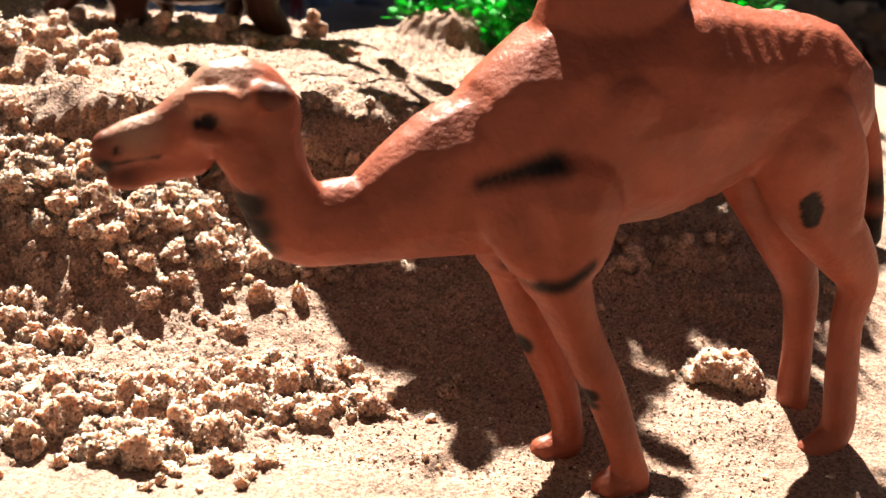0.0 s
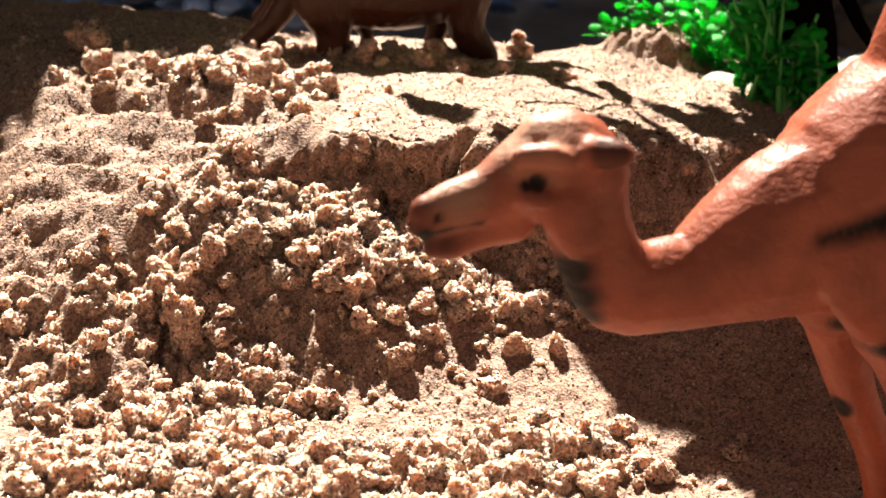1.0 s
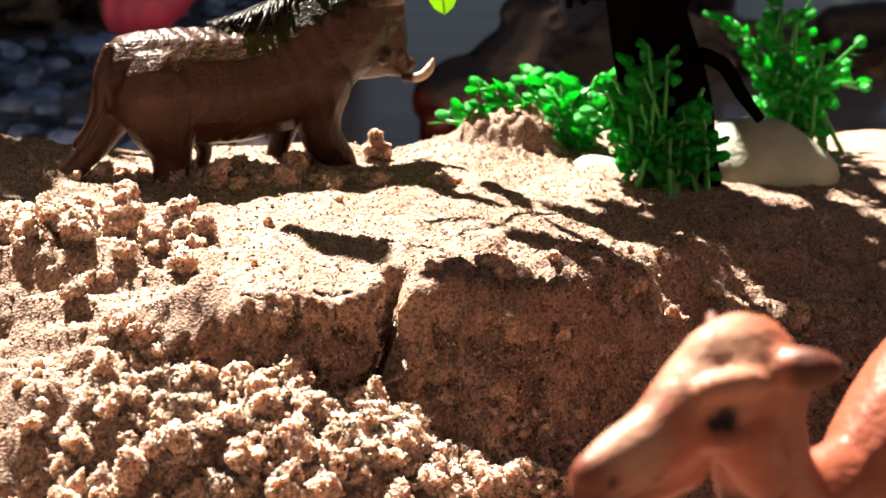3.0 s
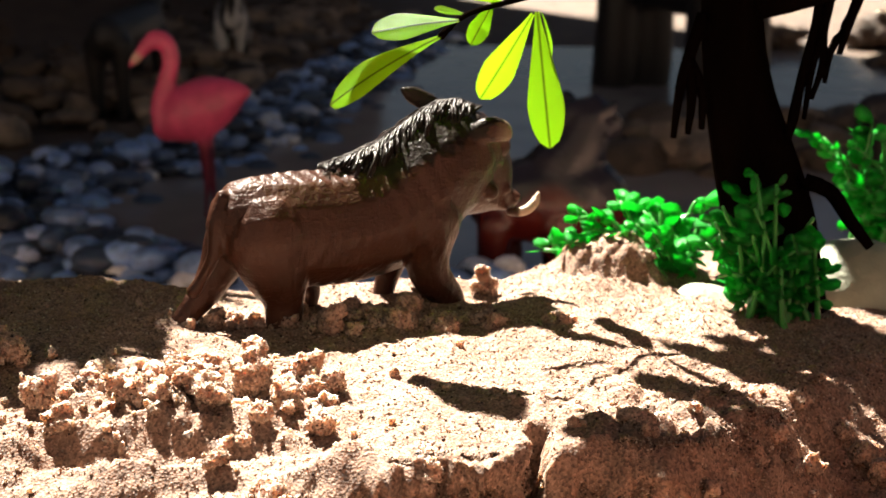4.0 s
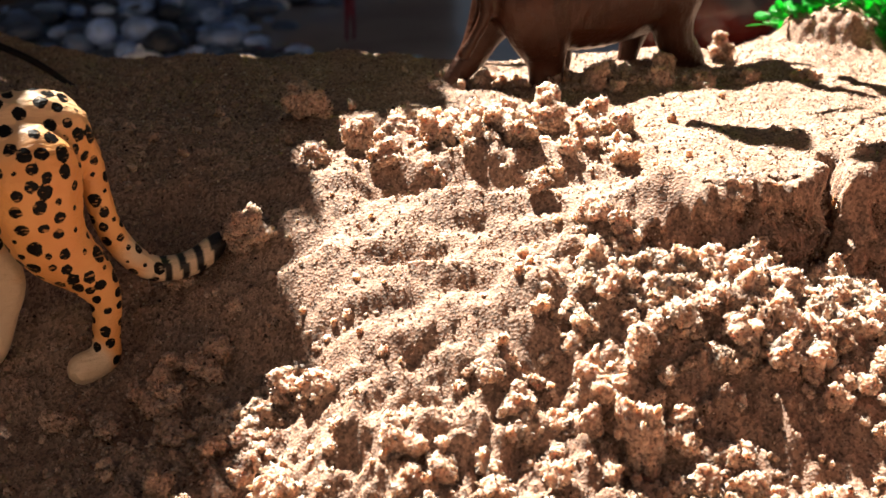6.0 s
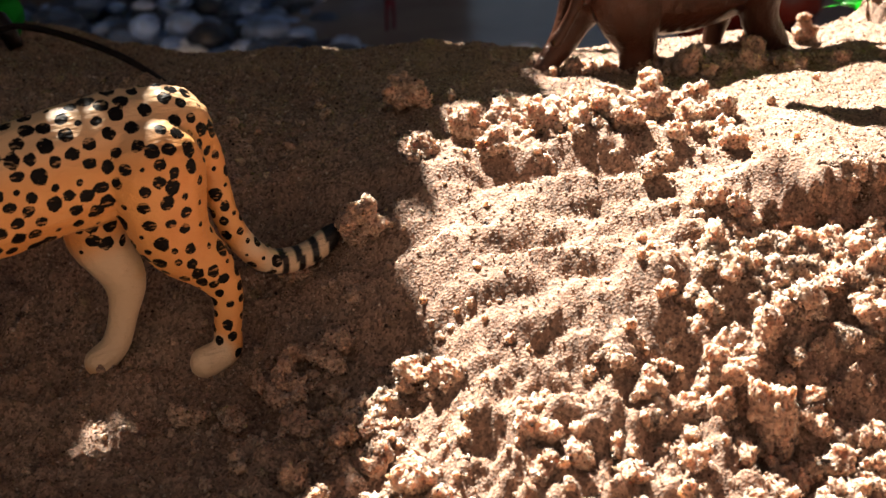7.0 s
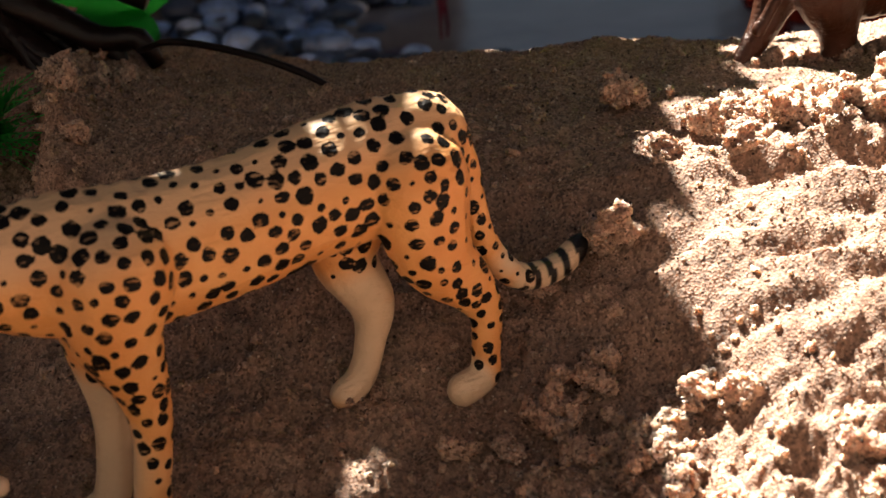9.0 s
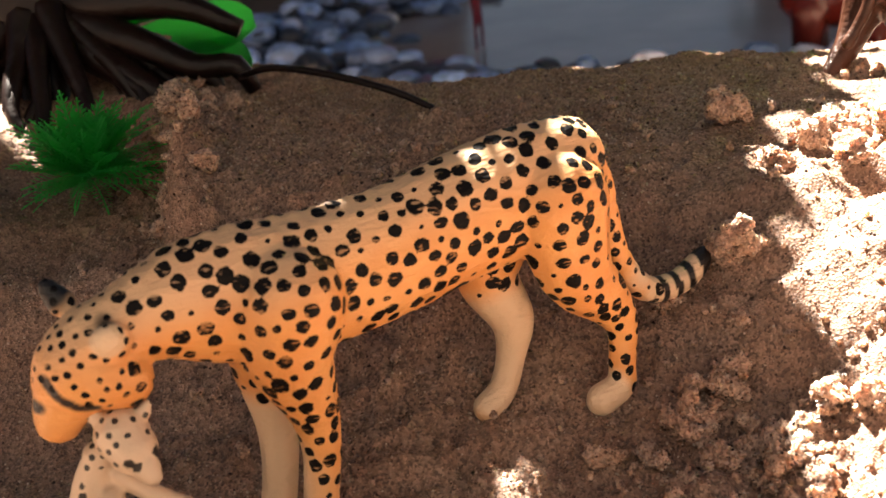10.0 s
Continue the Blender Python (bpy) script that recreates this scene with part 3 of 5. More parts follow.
camel_paint = skin("camel_paint", (0.29, 0.075, 0.040), 0.46, 0.0003, 700)
camel_paint.set("Specular IOR Level", s_low(camel_paint))
camel = moulded("toy_camel", [
    (0.75, limb(0, [(-78.0, 63.2, 3.3), (-75.0, 64.3, 3.9), (-69.5, 65.5, 4.8), (-64.6, 68.0, 6.2), (-59.3, 70.4, 7.2), (-56.0, 68.0, 7.2)])),
    (0.9, limb(0, [(-79.0, 64.2, 2.2), (-79.6, 62.0, 1.8)])), (0.8, limb(0, [(-77.4, 58.8, 1.7), (-75.0, 58.9, 2.1), (-71, 60.6, 2.6), (-66, 62.2, 3.6)])),
    (0.7, [(-67.5, -4.2, 72.0, 1.7), (-64.5, -5.4, 72.4, 1.9), (-61.5, -5.6, 71.6, 1.6)]),
    (0.8, [(-66.5, -4.6, 66.6, 1.3), (-64.2, -5.2, 66.2, 1.3)]), (0.6, [(-60, -4.0, 64.0, 4.0), (-57.5, -4.2, 60.5, 3.6)]),
    (0.72, limb(0, [(-55.9, 65.6, 6.9), (-52.6, 57.0, 6.5), (-47.9, 50.8, 7.0), (-40.7, 50.8, 7.6), (-35.0, 51.2, 7.9), (-30.5, 53.6, 10.0), (-22.5, 57.0, 13.2), (-14.5, 59.0, 15.0)])),
    (0.78, limb(0, [(-11.9, 60.9, 15.0), (-2.0, 66.6, 19.0), (8.8, 68.6, 20.5), (20.0, 70.6, 18.8), (31.6, 72.0, 15.6), (43.9, 71.6, 15.2), (50.8, 69.5, 11.3)])),
    (0.6, limb(0, [(4.2, 82.1, 15.0), (4.7, 93.4, 12.0), (5, 101, 7.3)])),
    (1.0, limb(-7, [(-5.4, 56.8, 11.5), (-4.5, 48.7, 9.0), (-5.2, 43.8, 6.2)])),
    (1.0, limb(5, [(-4.9, 55.8, 11.0), (-6.5, 44.7, 7.4)])),
    (0.45, [(-12.5, -9.0, 55, 8.6), (-10.0, -10.2, 51.5, 8.6), (-6.5, -10.2, 47, 6.0)]), (0.5, [(2, -13, 72, 6), (-2, -12, 62, 4)]), (0.5, [(44, -10.5, 70, 6.0), (50, -10, 62, 5.5), (53, -9.5, 52, 4.5)]),
    (1.0, limb(-9, [(-5.2, 43.8, 5.8), (0.2, 33.3, 4.3), (7.7, 21.0, 3.8), (12.9, 10.6, 3.3), (16.3, 3, 3.4)])),
    (1.1, limb(-9, [(16.3, 2.5, 3.4), (11.5, 1.5, 3.2)])),
    (1.0, limb(7, [(-5.0, 40.8, 5.2), (2.2, 25.5, 3.9), (7.7, 16.0, 3.6), (11.0, 7.3, 3.2), (11.6, 2.5, 3.2), (7, 1.5, 3.0)])),
    (1.0, limb(7, [(42, 60, 9), (45.5, 52.4, 6.4), (54.6, 40.8, 5.5), (60.1, 31.2, 3.9), (62.1, 20.2, 3.2), (63.0, 11.5, 3.4), (63.5, 3, 3.5), (59, 1.5, 3.2)])),
    (0.75, limb(-6, [(42.5, 64.5, 10.5), (46.6, 54.9, 8.1), (56.7, 44.8, 6.3), (62.3, 37.8, 4.5), (61.8, 28.7, 3.7), (63.3, 16.9, 3.8), (64.5, 5.9, 3.9), (59.3, 1.8, 3.6)])),
    (1.0, limb(0, [(57.6, 73.8, 2.4), (62.7, 66.3, 2.2), (67.6, 52.4, 2.1), (68.6, 44, 2.4)])),
    (1.0, [(-57.5, -4.5, 72.5, 2.4), (-56.0, -7.0, 73.0, 2.4), (-54.5, -8.5, 73.2, 1.6)]), (1.0, [(-57.0, 5.0, 72.5, 1.8), (-55.5, 7.5, 74.0, 1.0)]),
    (0.8, limb(0, [(-59.0, 73, 4.6), (-62.5, 72.6, 4.4)])),
], 0.7, 3, camel_paint.m)
co = places(camel.data)
paint(camel.data, "dark", np.maximum(dabs(co, [(-1.5, 6, 24, 2.4, 1), (68.6, 0, 44, 6, 3), (67, 0, 54, 4, 4)]) + 0.72 * dabs(co, [(-56.2, -8, 73.2, 2.8, 1), (-56.2, 8, 73.2, 2.8, 1)]) + 0.7 * dabs(co, [(-79.5, 0, 60.5, 3.2, 2.5), (-76, 0, 59.6, 2.4, 2.0), (-79.6, 0, 64.4, 1.8, 1.6)]) + 0.35 * dabs(co, [(-72.5, 0, 61.4, 1.8, 1.6), (-70.2, 0, 62.6, 1.8, 1.6), (-65.0, -6, 66.8, 2.6, 2.0)]), marks(co, [
    (-57.6, 54.5, 3.2, 2.5), (-56.2, 50.5, 3.2, 2.5), (-54.6, 47.0, 2.6, 2.0), *[(-21.5 + 1.2 * k, 59.4 + 0.48 * k, 1.2 + 0.08 * k, 2.2) for k in range(10)],
    *[(-9.4 + 0.9 * k, 42.4 + 0.065 * k * k, 1.3, 1.5) for k in range(9)], (43.0, 55.2, 2.1, 0.4), (44.0, 53.4, 2.2, 0.4), (44.6, 51.6, 1.7, 0.4), (3.4, 20.6, 1.7, 0.5), (4.4, 18.4, 1.3, 0.5),
    (-65.0, 68.6, 1.3, 0.7), (-66.6, 68.2, 0.8, 0.6), (-79.3, 61.0, 1.5, 1.0), (-78.0, 63.6, 0.7, 0.4), *[(-79 + 0.8 * k, 61.4 + 0.16 * k, 0.35, 0.4) for k in range(10)]])))
# sheen on forehead and nose bridge, painted as paler colour
paint(camel.data, "pale", 0.35 * dabs(co, [(-64, 0, 74, 6, 5), (-75, 0, 67, 4, 4)]))
stand(camel, 0.12, 0.176, 35.3, "reddish-brown plastic toy dromedary camel standing on sand")

def mane(u):
    return float(np.interp(u, [-2.5, 5.9, 13.4, 18.9, 24.4, 30.0, 35.7, 41.0], [75.6, 77.3, 79.6, 83.0, 86.0, 88.3, 88.7, 86.6]))


def combed(ob, rows):
    """Adds thin locks of hair, rows of tubes, to a moulded figure's mesh."""
    me = ob.data
    vs = [places(me) * 0.001]
    f = np.empty(len(me.polygons) * 4, np.int32)
    me.polygons.foreach_get("vertices", f)
    fs, n = [f.reshape(-1, 4)], len(vs[0])
    for pts in rows:
        v, q = swept(spline(np.array(pts) * 0.001, 0.0012), 5, 1.0, False)
        vs.append(v)
        fs.append(np.array(q) + n)
        n += len(v)
    full = mesh_from(me.name, np.vstack(vs), np.vstack(fs))
    full.materials.append(me.materials[0])
    ob.data = full
    bpy.data.meshes.remove(me)
    full.name = ob.name
    return ob


s = skin("warthog_paint", (0.052, 0.020, 0.0115), 0.30, 0.0002, 900)
s.set("Specular IOR Level", s_low(s))
s.bump(s.noise(1000, 3, 0.5, (1.0, 1.0, 0.16)), 0.00025)
s.bump(s.noise(1100, 3, 0.6, (0.6, 0.6, 1.6)), 0.0002)
hog = moulded("toy_warthog", [
    (0.86, limb(0, [(-17.2, 64.6, 10.8), (-8.0, 62.4, 13.4), (3.0, 61.6, 13.9), (12.6, 62.6, 13.9), (20.5, 66.0, 14.2), (27.5, 71.0, 14.0), (33.5, 75.4, 12.0), (37.5, 76.8, 9.8)])),
    (0.66, limb(0, [(38.0, 76.0, 9.6), (41.8, 74.4, 8.2), (44.6, 70.4, 6.6), (46.3, 66.8, 4.9), (48.4, 64.2, 3.6), (50.4, 63.3, 3.0)])),
    (0.72, limb(0, [(34.0, 70.5, 10.0), (38.4, 68.4, 8.0), (43.0, 66.0, 5.4), (46.6, 63.6, 2.7)])),
    (0.45, limb(0, [(0.0, 71.5, 1.8), (11.6, 74.0, 3.6), (24.1, 79.5, 6.1), (34.0, 81.5, 6.3), (40.0, 80, 5.0)])),
    (0.5, [(33.0, 3, 84.5, 2.4), (31.0, 4, 87.0, 2.3), (28.6, 5, 88.4, 2.4), (26.2, 5.5, 89.6, 2.1), (24.0, 6, 90.8, 0.9)]),
    (0.7, [(35.0, -6.5, 80.6, 2.2), (37.6, -8.4, 82.4, 3.1), (41.0, -9.0, 82.4, 3.0), (43.4, -8.8, 81.2, 1.9)]), (0.7, [(44.5, -4, 80.0, 2.8), (45.5, -4.5, 77.4, 2.2)]), (0.7, [(44.5, 4, 80.0, 2.8), (45.5, 4.5, 77.4, 2.2)]),
    (0.8, [(-20.0, 3, 61.0, 7.4), (-23.4, 4, 55.0, 5.0), (-26.6, 4, 50.0, 3.9), (-30.0, 4, 46.4, 3.2), (-33.0, 4, 43.0, 2.8), (-34.2, 4, 40.0, 2.9)]),
    (0.8, limb(-4.5, [(-15.6, 62.5, 10.2), (-14.0, 56.0, 8.4), (-12.4, 50.0, 5.6), (-12.0, 45.5, 4.7), (-12.3, 41.0, 4.4), (-12.6, 38.0, 4.5)])),
    (0.75, limb(-5.5, [(23.6, 63.0, 9.6), (24.2, 55.5, 6.4), (25.0, 49.6, 5.3), (28.0, 45.6, 4.4), (31.4, 42.6, 3.1), (32.7, 39.6, 2.4), (32.8, 36.5, 2.5)])),
    (0.9, limb(5, [(22.0, 58.5, 7.0), (21.0, 51.5, 4.2), (19.5, 46.0, 3.0), (18.0, 41, 2.6)])),
    (1.0, limb(6, [(-6, 55, 7.0), (-2, 49.7, 3.4), (0.3, 45.0, 2.0), (-1.3, 40.5, 1.9)])),
    (1.0, [(-24.6, -1.0, 71.5, 1.8), (-26.8, -2.0, 66.2, 1.8), (-27.6, -2.5, 59.8, 1.6), (-29.6, -1.0, 54.6, 1.4), (-31.6, 0.0, 51.0, 1.7)]),
    (1.0, [(49.0, -3.2, 60.9, 1.2), (51.4, -4.8, 61.0, 1.25), (53.2, -5.4, 61.9, 1.35), (54.6, -5.6, 63.4, 1.2), (55.6, -5.4, 65.3, 0.6)]), (1.0, [(49.0, 3.2, 60.9, 1.1), (51.2, 4.6, 61.0, 1.1), (52.8, 5.2, 61.8, 1.0), (53.8, 5.2, 62.9, 0.6)]),
    (1.0, [(42.0, -5.2, 66.8, 2.0)]), (1.0, [(40.0, -5.6, 71.0, 1.6)]), (1.0, [(47.7, -3.2, 66.8, 1.3)]), (1.0, [(51.6, -1.5, 63.8, 1.5), (51.6, 1.5, 63.8, 1.5)]),
    (1.0, [(40.4, -5.6, 74.6, 1.3), (42.4, -5.6, 75.0, 1.3), (44.3, -4.8, 74.0, 1.1)]),
], 0.45, 7, s.m)
rng = np.random.default_rng(21)
locks = []
for u in np.arange(0.0, 42.0, 0.75):
    for side in (-1, 1):
        for k in range(2):
            a, v = u + rng.uniform(-0.5, 0.5), side * rng.uniform(0.1, 1.8)
            far, fall = rng.uniform(3.0, 5.5) * min(1, 0.3 + u / 22), rng.uniform(1.0, 4.8) * min(1, 0.15 + u / 24)
            zt, thin = mane(a), min(1.0, 0.45 + u / 22)
            locks.append([(a, v * 0.5, zt + 0.1, 0.35 * thin), (a - far * 0.4, v * 1.7, mane(a - far * 0.4) - 0.25 * fall, 0.42 * thin), (a - far * 0.75, v * 1.3 + side * 0.8 * min(1, u / 14), mane(a - far * 0.75) - 0.7 * fall - 0.2, 0.34 * thin), (a - far, v * 1.3 + side * 1.0 * min(1, u / 14), mane(a - far) - fall - 1.0, 0.1)])
# longer locks hang over the shoulder
for u in np.arange(8.0, 38.0, 0.55):
    v = -rng.uniform(2.0, 4.6)
    a, far, fall = u, rng.uniform(2.0, 4.5), rng.uniform(3.5, 9.0) * min(1, u / 20)
    locks.append([(a, v * 0.5, mane(a) - 0.6, 0.4), (a - far * 0.4, v * 1.1, mane(a - far * 0.4) - 0.3 * fall - 0.3, 0.42), (a - far * 0.8, v - 1.2, mane(a - far * 0.8) - 0.75 * fall - 0.5, 0.34), (a - far, v - 1.4, mane(a - far) - fall - 0.8, 0.1)])
body = len(hog.data.vertices)
combed(hog, locks)
co = places(hog.data)
top = np.array([mane(u) for u in co[:, 0]])
drop = np.interp(co[:, 0], [-1, 6, 12.6, 20, 28, 35, 41, 42.5], [0.0, 3.0, 6.5, 8.5, 9.5, 8.5, 6.0, 0.0])
rag = 2.4 * np.array([noise.noise(Vector((p[0] * 0.55, p[1] * 0.5, p[2] * 0.12))) for p in co])
fur = np.clip((co[:, 2] - top + drop + rag) / 1.2, 0, 1) * (co[:, 0] > -1) * (co[:, 0] < 42.5) * (np.abs(co[:, 1]) < 10.5)
fur[body:] = 1.0
paint(hog.data, "dark", np.maximum(0.92 * fur, dabs(co, [(42.0, -6.4, 73.2, 1.4, 0.7), (53, 0, 61.0, 1.6, 1.0)])))
paint(hog.data, "pale", dabs(co, [(w[0], k * w[1], w[2], 1.7, 0.5) for k in (-1, 1) for w in ((51.8, 5.0, 61.2), (53.2, 5.4, 62.0), (54.6, 5.6, 63.6), (55.6, 5.4, 65.4))]) + 0.30 * dabs(co, [(44, -9, 82, 4, 3), (27, 5, 89, 4, 3)]))
stand(hog, -0.01, 0.333, 31, "brown plastic toy warthog with white tusks and black mane")

s = skin("cheetah_paint", (0.74, 0.30, 0.07), 0.42, 0.0002, 900)
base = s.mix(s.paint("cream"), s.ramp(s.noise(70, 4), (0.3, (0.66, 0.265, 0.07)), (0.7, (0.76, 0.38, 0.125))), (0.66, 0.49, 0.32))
wob = s.math("ADD", s.paint("spot"), s.math("MULTIPLY", s.math("SUBTRACT", s.noise(900, 2), 0.5), 0.7))
streak = s.ramp(s.noise(520, 2, 0.5, (1.0, 1.0, 3.5)), (0.60, 1.0), (0.66, 0.5))
spot = s.math("MULTIPLY", s.ramp(wob, (0.94, 1.0), (1.03, 0.0)), streak)
rings = s.paint("rings")
s.bump(s.noise(1300, 2, 0.5, (0.25, 1.0, 1.0)), 0.0003)
c = s.mix(spot, base, (0.005, 0.004, 0.004))
c = s.mix(rings, c, (0.005, 0.004, 0.004))
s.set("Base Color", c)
s.set("Specular IOR Level", s.math("SUBTRACT", 0.5, s.math("MULTIPLY", spot, 0.4)))
cheetah = moulded("toy_cheetah", [
    (0.7, limb(0, [(20.3, 54.5, 10.1), (10.5, 52.7, 11.8), (-0.6, 50.9, 11.6), (-11.4, 48.7, 11.6), (-21.8, 47.6, 12.0), (-31.7, 47.3, 12.3), (-39.2, 48.4, 11.7), (-46.5, 49.5, 10.0)])),
    (0.75, limb(0, [(-46.5, 49.5, 9.5), (-52.0, 49.2, 8.1), (-57.6, 48.0, 6.8), (-61.9, 47.0, 6.6)])),
    (0.85, limb(0, [(-62.0, 46.0, 7.4), (-65.1, 43.6, 7.6), (-66.8, 41.0, 6.0), (-69.0, 38.4, 4.5), (-69.6, 36.6, 3.9)])),
    (1.0, limb(-2.5, [(-62.5, 42.5, 5.4), (-59.5, 41.0, 4.6)])), (1.0, limb(2.5, [(-62.5, 42.5, 5.4), (-59.5, 41.0, 4.6)])),
    (0.6, [(-65.0, 5, 52.5, 2.4), (-66.5, 6.5, 55.0, 1.6)]), (0.6, [(-61.2, -5.6, 48.6, 3.2), (-62.0, -7.0, 49.6, 2.4)]),
    (1.0, limb(-5, [(-33.1, 47, 9.6), (-34.1, 38.6, 7.3), (-31.5, 29.1, 4.6), (-30.8, 20.9, 3.4), (-32.0, 12.1, 3.1), (-33, 5, 3.2), (-36, 3.2, 3.2)])),
    (1.0, limb(6, [(-34.2, 42, 7.5), (-34.2, 33.3, 6.0), (-33.8, 22.8, 3.9), (-34.3, 14.6, 3.3), (-36.1, 6.2, 3.2), (-39.5, 3.6, 3.2)])),
    (0.8, limb(-5, [(17.3, 50.8, 9.4), (19.5, 38.5, 7.0), (25.5, 31.1, 4.7), (28.4, 25.5, 3.2), (28.0, 18.1, 2.8), (27.4, 14.0, 3.0), (23.4, 12.4, 3.3)])),
    (0.9, limb(6, [(11, 46, 8), (8.1, 37.8, 6.0), (12.4, 28.0, 4.3), (11.8, 21.6, 3.0), (9.5, 15.0, 2.8), (6.1, 12.1, 3.0)])),
    (1.0, [(24.6, 0, 58.5, 3.4), (28.2, 0, 51.5, 3.0), (29.6, 0, 44.4, 2.7), (31.2, 0.2, 37.6, 2.6), (34.2, 0.6, 31.8, 2.6), (38.4, 1.2, 27.7, 2.6), (42.9, 2.0, 26.4, 2.6), (47.8, 2.6, 26.8, 2.6), (51.6, 3.0, 28.8, 2.4), (53.0, 3.2, 30.2, 1.6)]),
], 0.5, 4, s.m)
co = places(cheetah.data)
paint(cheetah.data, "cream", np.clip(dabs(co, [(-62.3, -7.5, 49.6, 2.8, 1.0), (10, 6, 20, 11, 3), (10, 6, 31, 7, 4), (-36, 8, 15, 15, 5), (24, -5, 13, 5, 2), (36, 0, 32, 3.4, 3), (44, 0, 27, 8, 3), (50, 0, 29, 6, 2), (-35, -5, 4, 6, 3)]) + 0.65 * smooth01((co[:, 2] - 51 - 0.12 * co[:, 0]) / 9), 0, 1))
plain = dabs(co, [(9, 6, 18, 15, 2), (9, 7, 31, 7.5, 2), (-36, 8, 14, 16, 2), (24, -5, 12, 5, 1), (-69.5, 0, 37.5, 6.5, 1), (-68.5, -6, 41.0, 2.2, 0.5), (-66.0, -6, 38.4, 1.6, 0.5), (-62.3, -7, 49.0, 2.6, 0.5), (47, 0, 27, 6, 1), (-35, -5, 3, 5, 2)])
paint(cheetah.data, "spot", spotted(co, plain, 3))
tear = marks(co, [(p[0], p[2], p[3], 0.3) for p in spline([(u, 0, z, r) for u, z, r, _ in ((-71.2, 44.7, 0.62, 0.3), (-70.9, 43.5, 0.62, 0.3), (-70.3, 42.2, 0.62, 0.3), (-69.5, 41.2, 0.62, 0.3), (-68.6, 40.4, 0.62, 0.3), (-67.4, 39.6, 0.62, 0.3), (-66.0, 39.1, 0.62, 0.3), (-65.0, 39.0, 0.62, 0.3))], 0.4)] + [(-72.8, 40.0, 1.0, 0.5)])
paint(cheetah.data, "rings", tear + dabs(co, [(-66.4, 6.2, 54.6, 3.6, 1.4), (-61.5, -5.0, 52.6, 1.9, 1.0)]) + dabs(co, [(42, 2.0, 26.4, 4.4, 0.5), (46, 2.4, 26.6, 4.4, 0.5), (49.5, 2.8, 27.6, 4.4, 0.5), (52, 3.0, 29, 4.4, 0.5)]) * ((np.abs((co[:, 0] - 39.9 + 0.12 * (co[:, 2] - 27)) % 3.4 - 1.7) < 0.80) | (co[:, 0] > 51.3)))
for name in ("dark", "pale"):
    paint(cheetah.data, name, np.zeros(len(co)))
stand(cheetah, -0.13, 0.221, 27, "orange plastic toy cheetah with black spots, head lowered")

# ---- water and the far side ----
def slate(name, colour, rough=0.5):
    s = Mat(name, rough, 0.5)
    c = s.ramp(s.island(), (0.0, tuple(v * 0.03 for v in colour)), (0.35, tuple(v * 0.12 for v in colour)), (0.6, tuple(v * 0.6 for v in colour)), (0.82, colour), (1.0, (0.74, 0.75, 0.78)))
    s.set("Base Color", s.mix(s.ramp(s.noise(160, 4), (0.45, 0.0), (0.7, 0.55)), c, (0.03, 0.032, 0.04)))
    s.bump(s.noise(300, 4), 0.001)
    return s.m


def sheet(name, outline, z, material, label, category, kind="structure"):
    bm = bmesh.new()
    bm.faces.new([bm.verts.new((x, y, z)) for x, y in outline])
    ob = part(name, bm, material, None, "", False)
    return tagged(ob, label, category, kind=kind)


s = Mat("water", 0.14, 0.25)
s.set("Base Color", s.ramp(s.noise(9, 4), (0.3, (0.21, 0.18, 0.17)), (0.7, (0.36, 0.32, 0.31))))
s.bump(s.noise(30, 2), 0.0004)
sheet("water", [(-0.42, 0.72), (0.02, 0.52), (0.5, 0.50), (0.6, 1.2), (0.45, 1.6), (0.02, 1.62), (-0.05, 1.3), (-0.16, 1.06), (-0.30, 0.86)], -0.046, s.m, "still brown water of the small pond", "water")


def pebbles(name, line, wide, count, size, seed, material, label, craggy=0.12):
    rng = np.random.default_rng(seed)
    p = spline([(x, y, 0) for x, y in line], 0.02)
    vs, fs, n = [], [], 0
    bv, bf = BALL[2]
    for _ in range(count):
        k = rng.integers(len(p))
        x, y = p[k, 0] + wide * rng.normal() * 0.5, p[k, 1] + wide * rng.normal() * 0.5
        r = rng.uniform(*size)
        shape = bv * (1 + craggy * np.array([noise.noise(Vector(q * (1.3 if craggy < 0.2 else 1.9) + Vector((k, r * 900, n % 7)))) for q in bv]))[:, None] * [r * rng.uniform(0.8, 1.5), r * rng.uniform(0.8, 1.3), r * rng.uniform(0.5, 0.8)]
        a = rng.uniform(0, 6.3)
        m = np.array([[np.cos(a), -np.sin(a), 0], [np.sin(a), np.cos(a), 0], [0, 0, 1]])
        heap = 0.024 * np.exp(-(((x - p[k, 0]) ** 2 + (y - p[k, 1]) ** 2) / (wide * 0.7) ** 2)) * rng.random()
        vs.append(shape @ m.T + [x, y, -0.05 + r * 0.3 + heap])
        fs.append(bf + n)
        n += len(bv)
    return tagged(link_mesh(name, mesh_from(name, np.vstack(vs), np.vstack(fs)), material), label, "pebbles", kind="stuff")


BLUE = slate("slate", (0.25, 0.41, 0.78), 0.4)
pebbles("pebble_border", [(-0.38, 0.77), (-0.28, 0.80), (-0.205, 0.86), (-0.155, 0.94), (-0.118, 1.04), (-0.09, 1.2), (-0.045, 1.42), (-0.01, 1.7)], 0.05, 1700, (0.0035, 0.0098), 3, BLUE, "blue-grey slate pebbles edging the pond")
